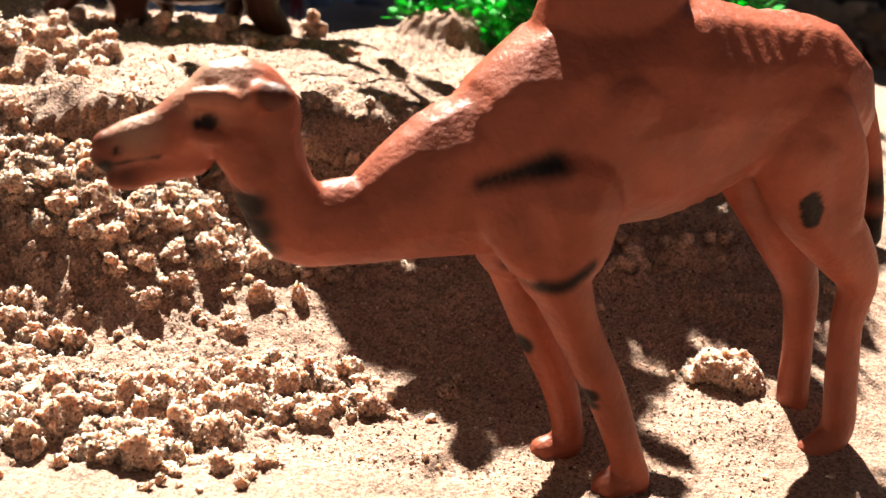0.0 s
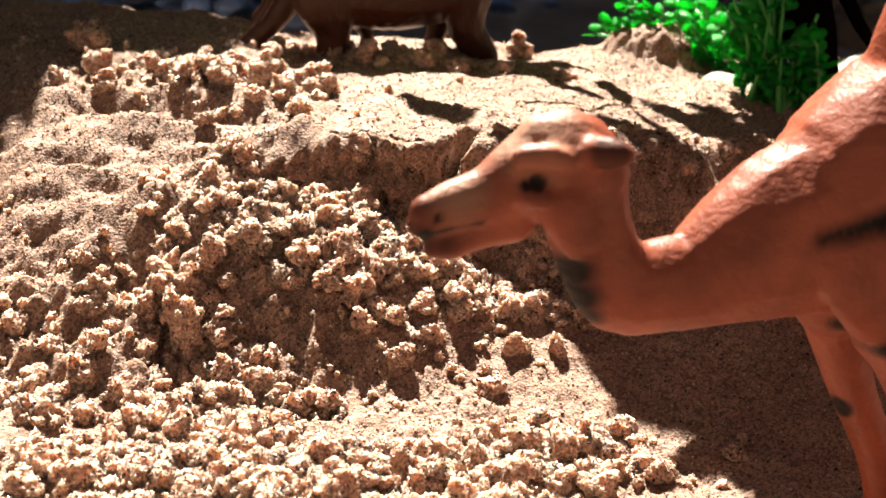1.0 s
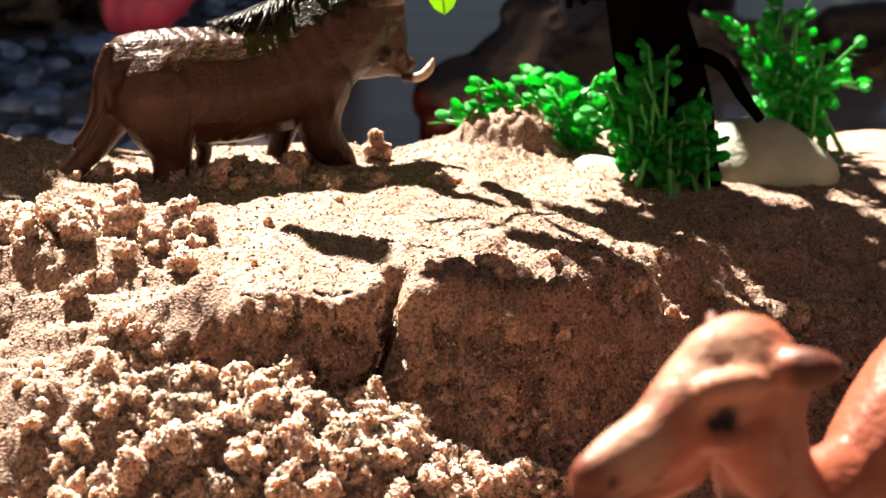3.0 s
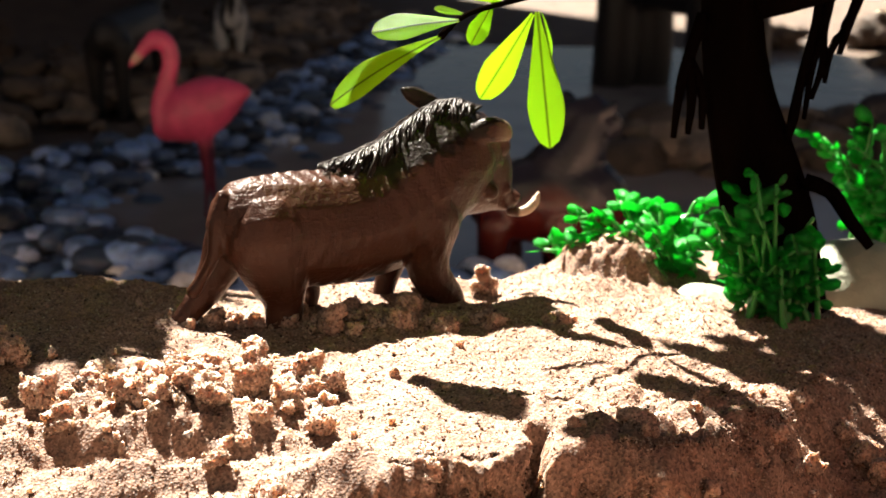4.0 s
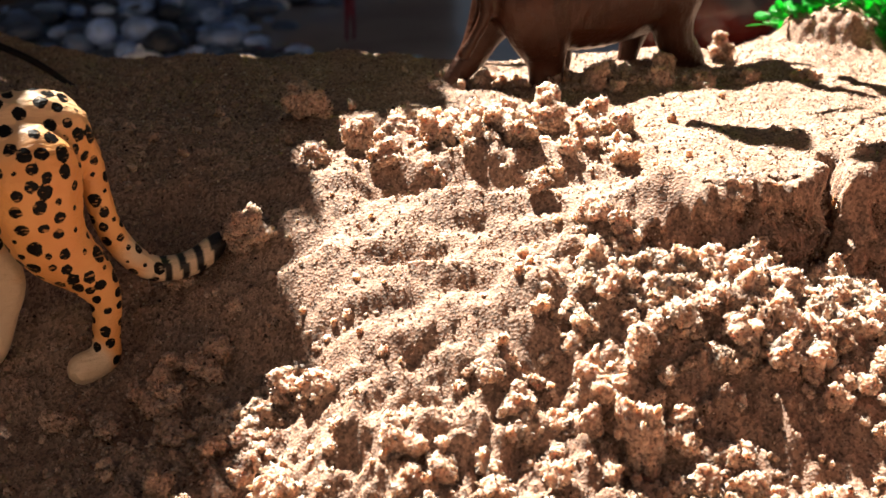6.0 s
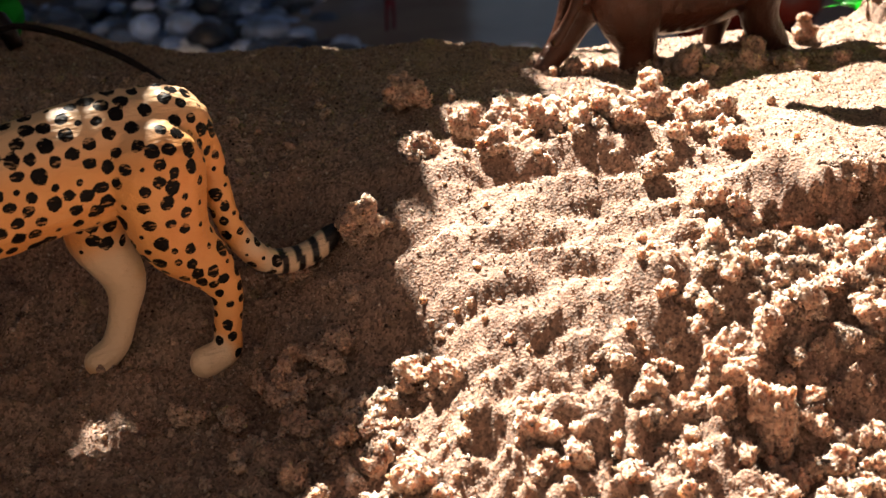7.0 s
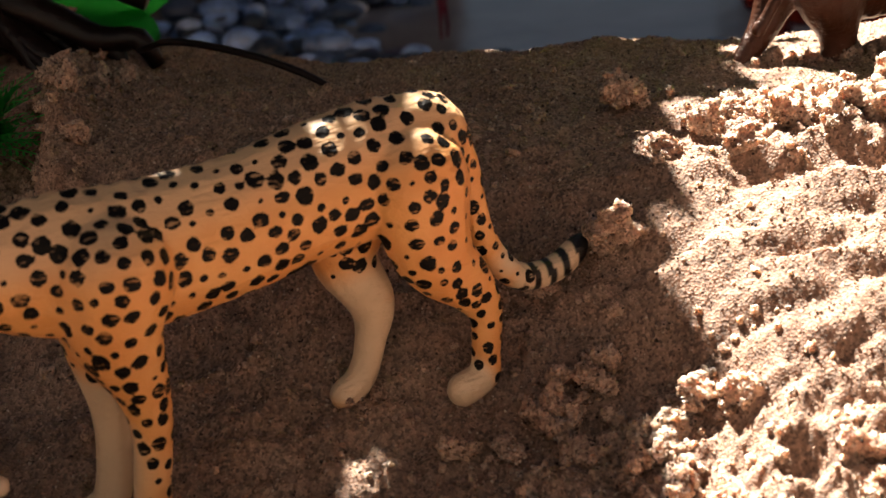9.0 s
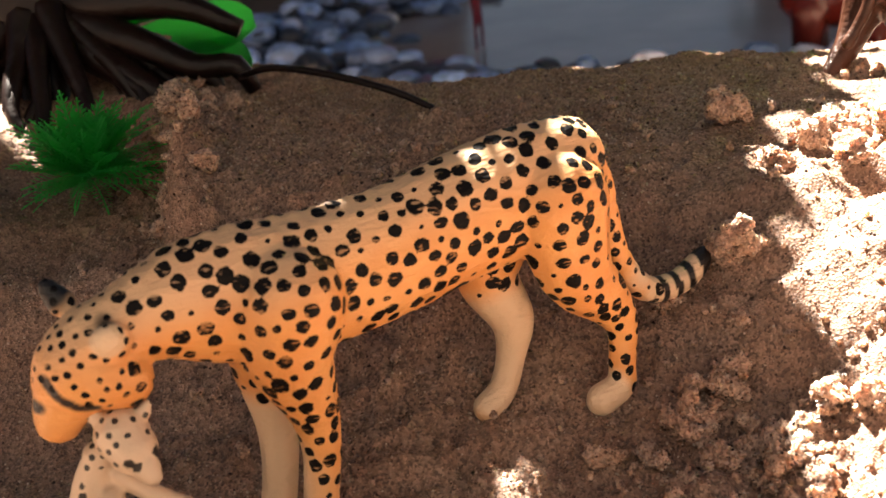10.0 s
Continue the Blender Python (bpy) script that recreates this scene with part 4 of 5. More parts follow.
pebbles("pebble_border", [(-0.42, 0.79), (-0.26, 0.75), (-0.19, 0.72), (-0.13, 0.685), (-0.07, 0.645), (0.0, 0.63), (0.06, 0.62)], 0.042, 1400, (0.0035, 0.0098), 4, BLUE, "blue-grey and white pebbles edging the near pond shore")

s = Mat("shore_rock", 0.8, 0.3)
s.set("Base Color", s.mix(s.ramp(s.noise(90, 4), (0.4, 0.0), (0.7, 0.6)), s.ramp(s.island(), (0.0, (0.035, 0.026, 0.021)), (0.5, (0.16, 0.115, 0.085)), (1.0, (0.38, 0.29, 0.22))), (0.05, 0.040, 0.034)))
s.bump(s.noise(120, 5), 0.003)
ROCK = s.m
pebbles("rock_heap", [(-0.46, 1.06), (-0.36, 1.13), (-0.28, 1.22), (-0.21, 1.36), (-0.16, 1.6), (-0.12, 1.9)], 0.10, 800, (0.006, 0.019), 13, ROCK, "rough brown rocks heaped on the far shore", 0.6)
pebbles("rock_heap", [(0.15, 0.98), (0.22, 1.02), (0.32, 1.02), (0.42, 1.10)], 0.06, 150, (0.007, 0.024), 14, ROCK, "rough brown rocks beside the pond", 0.6)

# unseen walls added round the yard to shade the pond and cut skylight
s = Mat("shade_wall_surface", 0.8, 0.3)
s.set("Base Color", s.ramp(s.noise(5, 5, 0.6, (1, 1, 0.15)), (0.3, (0.044, 0.038, 0.034)), (0.7, (0.084, 0.074, 0.067))))
s.bump(s.noise(60, 5), 0.004)
for name, x, y, wx, wy, high in (("shade_wall_north", -1.93, 2.55, 3.74, 0.14, 2.95), ("shade_wall_south", 0.0, -1.6, 7.6, 0.14, 2.2), ("shade_wall_west", -3.87, 0.45, 0.14, 4.3, 2.2), ("shade_wall_east", 3.87, 0.45, 0.14, 4.3, 2.2)):
    bm = bmesh.new()
    bmesh.ops.create_cube(bm, size=1.0, matrix=Matrix.Translation((x, y, high / 2 - 0.1)) @ Matrix.Diagonal((wx, wy, high + 0.2, 1)))
    bmesh.ops.bevel(bm, geom=bm.edges[:], offset=0.01, segments=1, affect="EDGES")
    tagged(part(name, bm, s.m, None, "", False), "unseen dark timber wall added to block sun and sky", "wall", kind="structure")

# ---- flamingo and hippo ----
s = skin("flamingo_paint", (0.58, 0.070, 0.170), 0.35, 0.0002)
flamingo = moulded("toy_flamingo", [
    (0.8, limb(0, [(-28.4, 41.5, 3.0), (-25, 46, 4.2), (-19.1, 49.6, 5.6), (-13.5, 46, 5.2), (-12.0, 37.0, 5.0), (-15.5, 24.7, 5.4), (-17.5, 12, 6.8), (-14.7, 2.8, 8.6)])),
    (0.7, limb(0, [(-34, 34.5, 1.6), (-31.5, 38, 2.8), (-27, 43, 4.0)])),
    (0.75, limb(0, [(-12.6, 3.9, 9.2), (-4, 9, 15), (4.5, 13.7, 16.5), (17.9, 19.9, 9.5), (27.5, 22.5, 3.0)])),
    (1.0, limb(2, [(5, 0, 4.5), (8.9, -31.9, 1.8), (8.3, -60, 1.8)])), (1.0, limb(-3, [(5, 0, 4.5), (6.0, -31.9, 1.8), (4.3, -60, 1.8)])),
    (0.9, limb(0, [(-8, -60, 5), (3, -60, 7), (15, -60, 5)])),
], 1.5, 4, s.m)
co = places(flamingo.data)
paint(flamingo.data, "dark", 0.75 * smooth01((2 - co[:, 2]) / 12) + 0.25 * dabs(co, [(-35, 0, 33, 3.5, 1.5), (-8, 0, -63, 12, 4), (6, 0, -64, 13, 4), (17, 0, -62, 9, 4)]))
paint(flamingo.data, "pale", 0.8 * dabs(co, [(-30, 0, 39.5, 3.6, 1.5)]))
stand(flamingo, -0.11, 0.80, 0, "bright pink toy flamingo standing in the pond on a dark base")

s = skin("hippo_paint", (0.085, 0.009, 0.005), 0.26, 0.0006, 300)
s.set("Base Color", s.mix(s.paint("grey"), s.b.inputs["Base Color"].links[0].from_socket, (0.020, 0.017, 0.024)))
hippo = moulded("toy_hippo", [
    (0.85, limb(0, [(-12, -10, 15), (-2, -8, 20), (12, -8, 22), (25, -7, 22), (33, -10, 17)])),
    (0.9, limb(0, [(16, 6, 17), (24, 17, 14), (27, 28, 11)])), (0.8, limb(0, [(20, 31, 8), (30, 33, 8), (38, 28, 7)])),
    (0.7, limb(8, [(20, 37, 4), (18, 41, 2.5)])), (0.7, limb(-6, [(36, 34, 4), (39, 38, 2.5)])), (0.8, limb(0, [(27, 36, 5), (31, 40, 2.5)])),
    (1.0, limb(-9, [(-14, -18, 9), (-15, -34, 7.5), (-15, -50, 7)])), (1.0, limb(10, [(-8, -20, 8), (-6, -38, 7), (-6, -50, 7)])),
    (1.0, limb(-10, [(15, -18, 10), (16, -36, 8), (17, -48, 7.5), (21, -51, 5)])), (1.0, limb(10, [(38, -16, 9), (40, -38, 8), (40, -50, 7.5)])),
], 1.8, 4, s.m)
co = places(hippo.data)
# shade below the belly, between the near legs, is put into the colour
paint(hippo.data, "dark", 0.6 * smooth01((-24 - co[:, 2]) / 14) * (np.abs(co[:, 0]) < 7))
paint(hippo.data, "grey", smooth01((co[:, 2] + 9 - 5 * np.sin(co[:, 0] * 0.15)) / 10))
paint(hippo.data, "pale", 0.30 * dabs(co, [(26, -8, 33, 9, 6), (24, 0, 38, 7, 4), (34, -4, 34, 8, 5)]))
stand(hippo, 0.06, 0.68, 0, "dark red-brown toy hippopotamus standing at the pond")


def far_animal(name, x, y, turn, tall, colour, label, neck=0.0, stripes=False, leg=0.06):
    """A four-legged toy far behind, seen small."""
    h = tall
    s = skin(name + "_paint", colour, 0.5, 0.0006, 200)
    if stripes:
        s.set("Base Color", s.ramp(s.noise(60, 1, 0.5, (1.0, 1.0, 0.25)), (0.50, (0.012, 0.012, 0.014)), (0.54, (0.50, 0.50, 0.50))))
    rows = [(0.8, limb(0, [(-0.42 * h, 0.62 * h, 0.17 * h), (0, 0.62 * h, 0.20 * h), (0.38 * h, 0.64 * h, 0.18 * h)])),
            (0.8, limb(0, [(0.42 * h, 0.7 * h, 0.13 * h), (0.56 * h, (0.85 + neck) * h, 0.10 * h), (0.72 * h, (0.83 + neck) * h, 0.08 * h), (0.84 * h, (0.74 + neck) * h, 0.055 * h)]))]
    for u in (-0.42, 0.38):
        for v in (-0.1, 0.1):
            rows.append((1.0, limb(v * h, [(u * h, 0.55 * h, 0.10 * h), (u * h, 0.25 * h, leg * h), ((u + 0.02) * h, 0.02 * h, leg * h)])))
    ob = moulded(name, rows, h / 45, 4, s.m)
    n = len(ob.data.vertices)
    for k in ("dark", "pale"):
        paint(ob.data, k, np.zeros(n))
    stand(ob, x, y, turn, label)
    ob.location.z = -0.056
    return ob


far_animal("toy_elephant", 0.225, 1.27, 112, 185, (0.010, 0.008, 0.008), "dark grey toy elephant standing beyond the pond", leg=0.11)
far_animal("toy_zebra", -0.17, 1.42, -80, 95, (0.5, 0.5, 0.5), "black and white striped toy zebra facing the pond", 0.25, True)
far_animal("toy_buffalo", -0.222, 1.20, 80, 105, (0.014, 0.012, 0.011), "black toy buffalo standing on the far shore")
far_animal("toy_gorilla", 0.33, 0.95, 20, 80, (0.025, 0.02, 0.02), "dark toy animal beyond the bushes")

for k, (x, y, r, tall) in enumerate(((-0.36, 1.12, 0.045, 0.8), (-0.43, 1.2, 0.06, 0.8), (-0.47, 1.05, 0.05, 0.8), (-0.38, 1.33, 0.06, 0.9), (0.40, 1.66, 0.05, 0.5), (0.53, 1.72, 0.06, 0.5), (0.60, 1.58, 0.05, 0.5), (0.47, 1.5, 0.035, 0.6), (0.20, 1.02, 0.03, 0.7), (0.245, 1.04, 0.028, 0.6), (0.155, 1.0, 0.024, 0.6), (-0.42, 1.3, 0.05, 0.8), (-0.33, 1.35, 0.045, 0.9), (-0.24, 1.28, 0.035, 0.8))):
    sand_clump(x, y, r, 70 + k, tall, "coarse heap of shaded sand beyond the pond")

# ---- plants ----
def leaf_mesh(name, wide=0.31, fold=0.10, droop=0.12, rows=18, oval=False):
    """An obovate leaf, 1 long, along +x; thin but solid."""
    bm = bmesh.new()
    grid = []
    for i in range(rows + 1):
        t = i / rows
        w = wide * 0.5 * (1.06 * math.sqrt(max(0.0, 1 - ((t - 0.66) / 0.34) ** 2)) if t > 0.66 else 0.06 + 1.0 * (t / 0.66) ** 1.35 * (1.52 - 0.52 * t / 0.66)) / 1.0 + 0.012 * (1 - t)
        if oval:
            w = wide * math.sqrt(max(0.0004, t * (1 - t)))
        ring = []
        for k in (-1, -0.5, 0, 0.5, 1):
            ring.append(bm.verts.new((t, k * w, fold * abs(k) * w - droop * t * t)))
        grid.append(ring)
    for a, b in zip(grid, grid[1:]):
        for k in range(4):
            bm.faces.new((a[k], a[k + 1], b[k + 1], b[k]))
    bmesh.ops.solidify(bm, geom=bm.faces[:], thickness=0.02)
    me = bpy.data.meshes.new(name)
    bm.normal_update()
    bm.to_mesh(me)
    bm.free()
    me.shade_smooth()
    return me


def facing(base, tip, way):
    """A pose whose x axis runs from base to tip and is as long, its top turned towards way."""
    base, tip = Vector(base), Vector(tip)
    d = tip - base
    x = d.normalized()
    y = Vector(way).cross(x).normalized()
    m = Matrix((x, y, x.cross(y))).transposed().to_4x4()
    return Matrix.Translation(base) @ m @ Matrix.Scale(d.length, 4)


def along(base, tip, roll=0.0):
    """A pose whose x axis runs from base to tip and is as long."""
    base, tip = Vector(base), Vector(tip)
    d = tip - base
    q = d.to_track_quat("X", "Z")
    return Matrix.Translation(base) @ q.to_matrix().to_4x4() @ Matrix.Rotation(radians(roll), 4, "X") @ Matrix.Scale(d.length, 4)


def leaf_plastic(name, colour, through, rib=False):
    s = Mat(name, 0.28, 0.5)
    c = s.ramp(s.noise(140, 3), (0.3, tuple(v * 0.75 for v in colour)), (0.7, colour))
    t = s.n.new("ShaderNodeBsdfTranslucent")
    if rib:
        axes = s.n.new("ShaderNodeSeparateXYZ")
        s.l.new(s.co, axes.inputs[0])
        line = s.ramp(s.math("ABSOLUTE", axes.outputs["Y"]), (0.006, 1.0), (0.014, 0.0))
        c = s.mix(line, c, tuple(v * 0.35 for v in colour))
        s.l.new(s.mix(line, tuple(min(1.0, v * 1.3) for v in colour), tuple(v * 0.45 for v in colour)), t.inputs["Color"])
    s.set("Base Color", c)
    s.bump(s.noise(500, 3), 0.0003)
    t.inputs["Color"].default_value = (*[min(1.0, v * 1.3) for v in colour], 1)
    m = s.n.new("ShaderNodeMixShader")
    m.inputs[0].default_value = through
    s.l.new(s.b.outputs[0], m.inputs[1])
    s.l.new(t.outputs[0], m.inputs[2])
    s.l.new(m.outputs[0], s.n["Material Output"].inputs["Surface"])
    return s.m


LIME = leaf_plastic("lime_leaf", (0.36, 0.70, 0.012), 0.60, True)
GREEN = leaf_plastic("green_leaf", (0.050, 0.62, 0.100), 0.55)
SHADE_LEAF = leaf_plastic("shade_crown_leaf", (0.04, 0.12, 0.02), 0.04)
STEM = plastic("green_stem", (0.05, 0.32, 0.05), 0.35)
s = Mat("bark", 0.85, 0.0)
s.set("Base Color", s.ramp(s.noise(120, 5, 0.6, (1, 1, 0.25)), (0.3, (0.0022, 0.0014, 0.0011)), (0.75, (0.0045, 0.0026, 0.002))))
s.bump(s.noise(220, 5, 0.6, (1, 1, 0.2)), 0.0012)
BARK = s.m
s = Mat("root_plastic", 0.40, 0.3)
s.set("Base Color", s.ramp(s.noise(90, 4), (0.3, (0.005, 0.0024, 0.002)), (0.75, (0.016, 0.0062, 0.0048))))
s.bump(s.noise(260, 4), 0.0005)
ROOT = s.m
LEAF = leaf_mesh("leaf")
LEAF.materials.append(LIME)
SPRAY_LEAF = leaf_mesh("spray_leaf", 0.38, 0.10, 0.12, 3)


def add_leaf(parent, base, tip, roll=0.0, mesh=None, wide=1.0):
    ob = new("leaf", mesh or LEAF)
    ob.matrix_world = (facing(base, tip, roll) if isinstance(roll, tuple) else along(base, tip, roll)) @ Matrix.Diagonal((1, wide, 1, 1))
    ob.parent = parent
    return ob


def shade_at(p, z):
    """Where the sun drops the shadow of p on the level z."""
    k = (p[2] - z) / SUN_WAY.z
    return p[0] - k * SUN_WAY.x, p[1] - k * SUN_WAY.y


# small gaps in the crowns that let single patches of sun through
SUN_GAPS = [(-0.130, 0.233, 0.0095), (-0.083, 0.357, 0.016), (-0.106, 0.349, 0.010), (-0.060, 0.353, 0.016), (-0.097, 0.303, 0.007), (0.085, 0.290, 0.011), (0.107, 0.302, 0.013), (0.096, 0.270, 0.010)]


def over(x, y, high):
    """The place at that height whose shadow falls on x, y."""
    return tuple(Vector((x, y, 0.03)) + SUN_WAY * ((high - 0.03) / SUN_WAY.z))


def shade_crown(parent, middle, reach, count, seed, size, material=None, hole=None):
    """Unseen crown added for its shade: leaf sprays round a middle, one mesh with gaps."""
    rng = np.random.default_rng(seed)
    n = len(SPRAY_LEAF.vertices)
    lv = np.array([v.co for v in SPRAY_LEAF.vertices])
    lf = np.array([list(p.vertices) + ([p.vertices[-1]] if len(p.vertices) == 3 else []) for p in SPRAY_LEAF.polygons])
    vs, fs, k = [], [], 0
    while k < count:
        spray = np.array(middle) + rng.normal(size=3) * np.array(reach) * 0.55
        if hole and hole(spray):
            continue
        for _ in range(rng.integers(4, 8)):
            d = rng.normal(size=3) + [0, 0, -0.2]
            d /= np.linalg.norm(d)
            far = rng.uniform(*size)
            x, y = shade_at(spray + d * far * 0.6, 0.03)
            if any(math.hypot(x - a, y - b) < r for a, b, r in SUN_GAPS):
                continue
            m = np.array(along(spray, spray + d * far, rng.uniform(0, 360)))
            vs.append(lv @ m[:3, :3].T + m[:3, 3])
            fs.append(lf + n * k)
            k += 1
    me = mesh_from("shade_crown", np.vstack(vs), np.vstack(fs))
    return link_mesh("shade_crown", me, material or LIME, parent)


# the tree beside the warthog
tree = tagged(empty("toy_tree", pose(0.100, 0.372, 0.03)), "dark plastic toy tree with lime green leaves and hanging roots", "toy tree")


def under(parent, ob):
    ob.parent = parent
    ob.matrix_parent_inverse = parent.matrix_world.inverted()
    return ob


def tree_tube(parent, name, pts, material, sides=10, step=0.006, label=""):
    return under(parent, tube_part(name, pts, material, None, label, sides, step))


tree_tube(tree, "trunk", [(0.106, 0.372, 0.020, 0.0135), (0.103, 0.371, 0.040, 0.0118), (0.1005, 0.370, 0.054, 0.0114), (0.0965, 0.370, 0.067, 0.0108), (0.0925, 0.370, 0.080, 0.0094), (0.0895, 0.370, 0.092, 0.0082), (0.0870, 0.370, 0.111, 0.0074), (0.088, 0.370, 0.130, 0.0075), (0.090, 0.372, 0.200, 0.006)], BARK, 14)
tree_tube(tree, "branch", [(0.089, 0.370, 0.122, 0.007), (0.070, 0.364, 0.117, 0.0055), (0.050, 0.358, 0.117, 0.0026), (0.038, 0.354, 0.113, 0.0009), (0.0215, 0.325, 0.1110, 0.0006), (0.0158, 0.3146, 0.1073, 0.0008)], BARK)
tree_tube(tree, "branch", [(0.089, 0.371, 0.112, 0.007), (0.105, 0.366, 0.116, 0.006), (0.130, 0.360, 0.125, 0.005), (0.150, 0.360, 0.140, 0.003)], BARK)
for line in (
    [(0.0795, 0.366, 0.108, 0.0016), (0.0765, 0.365, 0.098, 0.0016), (0.0745, 0.364, 0.090, 0.0013), (0.0735, 0.364, 0.078, 0.0008)],
    [(0.0765, 0.365, 0.098, 0.0015), (0.0775, 0.364, 0.088, 0.0013), (0.0770, 0.364, 0.079, 0.0008)],
    [(0.0765, 0.365, 0.097, 0.0015), (0.0800, 0.365, 0.090, 0.0013), (0.0805, 0.365, 0.080, 0.0008)],
    [(0.1075, 0.366, 0.116, 0.0013), (0.1068, 0.365, 0.106, 0.0014), (0.1040, 0.364, 0.094, 0.0012), (0.1025, 0.364, 0.083, 0.0014), (0.1010, 0.364, 0.076, 0.0007)],
    [(0.1105, 0.365, 0.118, 0.0013), (0.1082, 0.364, 0.104, 0.0012), (0.1088, 0.364, 0.097, 0.0010), (0.1066, 0.364, 0.088, 0.0006)],
    [(0.1082, 0.364, 0.104, 0.0011), (0.1062, 0.364, 0.096, 0.0010), (0.1052, 0.364, 0.083, 0.0006)],
    [(0.118, 0.363, 0.119, 0.0014), (0.1150, 0.364, 0.109, 0.0013), (0.1125, 0.364, 0.099, 0.0007)],
    [(0.1150, 0.364, 0.109, 0.0011), (0.1105, 0.364, 0.100, 0.0010), (0.1095, 0.364, 0.092, 0.0006)],
    [(0.106, 0.362, 0.068, 0.0022), (0.112, 0.360, 0.066, 0.0020), (0.117, 0.358, 0.059, 0.0018), (0.122, 0.357, 0.053, 0.0014)],
):
    tree_tube(tree, "aerial_root", line, BARK, 6, 0.004)
for base, tip, way, wide in (
    ((0.0158, 0.3146, 0.1073), (-0.0091, 0.3180, 0.0946), (-0.21, -0.36, 0.87), 1.5), ((0.0375, 0.354, 0.1085), (0.0262, 0.345, 0.0900), (0.3, -0.8, 0.3), 1.0), ((0.0385, 0.354, 0.1090), (0.0425, 0.352, 0.0765), (-0.1, -1, 0.2), 0.80),
    ((0.0395, 0.354, 0.1090), (0.0435, 0.356, 0.0980), (1, -0.5, 0.2), 0.9), ((0.0191, 0.2961, 0.1125), (0.0026, 0.2902, 0.1118), (0.1, -0.6, 0.6), 1.1), ((0.028, 0.345, 0.1120), (0.0230, 0.338, 0.1035), (0.2, -0.8, 0.5), 1.2),
    ((0.022, 0.338, 0.1095), (0.0150, 0.332, 0.1120), (0, -0.6, 0.8), 1.0), ((0.030, 0.346, 0.1115), (0.012, 0.340, 0.119), (0, -1, 0.4), 0.9), ((0.038, 0.354, 0.1130), (0.046, 0.350, 0.127), (0.3, -1, 0.2), 0.9)):
    under(tree, add_leaf(None, base, tip, way, None, wide))


# overhead leaves are kept only where their shade is wanted on the sand
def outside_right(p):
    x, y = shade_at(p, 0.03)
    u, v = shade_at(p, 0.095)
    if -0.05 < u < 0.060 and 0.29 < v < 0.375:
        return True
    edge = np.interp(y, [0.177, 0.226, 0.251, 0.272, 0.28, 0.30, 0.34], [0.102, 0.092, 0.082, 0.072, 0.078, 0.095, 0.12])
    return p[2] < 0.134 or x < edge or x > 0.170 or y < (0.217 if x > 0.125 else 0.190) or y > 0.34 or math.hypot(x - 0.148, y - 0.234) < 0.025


def outside_left(p):
    x, y = shade_at(p, 0.03)
    wave = 0.016 * noise.noise(Vector((x * 30, y * 45, 3.0))) + 0.012 * noise.noise(Vector((p[0] * 110, p[1] * 110, p[2] * 60)))
    return p[2] < 0.120 or x > wave + np.interp(y, [0.18, 0.22, 0.25, 0.285, 0.30, 0.34], [-0.138, -0.110, -0.083, -0.066, -0.053, -0.044])


# broad oval leaves, unseen, added overhead to lay shadows on the slab
OVAL = leaf_mesh("leaf", 0.44, 0.05, 0.03, 18, True)
OVAL.materials.append(LIME)
for sx, sy, a, far in ((0.0240, 0.2735, 131, 0.0125), (0.0510, 0.2560, -12, 0.0135), (0.0650, 0.2480, -40, 0.017), (0.0660, 0.2860, -46, 0.014)):
    top = Vector((sx, sy, 0.042)) + SUN_WAY * (0.110 / SUN_WAY.z)
    way = Vector((math.cos(radians(a)), math.sin(radians(a)), 0.0)) * far
    under(tree, add_leaf(None, top - way, top + way, tuple(SUN_WAY), OVAL, 1.25))


under(tree, shade_crown(None, over(0.137, 0.272, 0.185), (0.075, 0.080, 0.050), 620, 9, (0.018, 0.028), SHADE_LEAF, outside_right))


# keeps the extra unseen leaves that only shade the stone
def beside_stone(p):
    x, y = shade_at(p, 0.03)
    return not (0.108 < x < 0.20 and 0.345 < y < 0.405)


under(tree, shade_crown(None, over(0.156, 0.375, 0.20), (0.050, 0.040, 0.020), 70, 11, (0.018, 0.028), SHADE_LEAF, beside_stone))
tree_tube(tree, "branch", [(0.090, 0.372, 0.17, 0.006), (0.085, 0.43, 0.195, 0.005), (0.076, 0.55, 0.20, 0.002)], BARK)
under(tree, shade_crown(None, over(0.085, 0.252, 0.185), (0.040, 0.060, 0.035), 240, 10, (0.018, 0.028), SHADE_LEAF, outside_right))


def round_leaf():
    bm = bmesh.new()
    top = bm.verts.new((0.55, 0, 0.05))
    ring = [bm.verts.new((0.5 + 0.5 * math.cos(a), (0.31 + 0.08 * math.cos(a)) * math.sin(a), 0.06 * math.cos(a) ** 2)) for a in [k * math.pi / 4 for k in range(8)]]
    low = bm.verts.new((0.55, 0, -0.01))
    for k in range(8):
        bm.faces.new((top, ring[k], ring[(k + 1) % 8]))
        bm.faces.new((low, ring[(k + 1) % 8], ring[k]))
    me = bpy.data.meshes.new("leaf")
    bm.to_mesh(me)
    bm.free()
    me.shade_smooth()
    return me


ROUND = round_leaf()
ROUND.materials.append(GREEN)


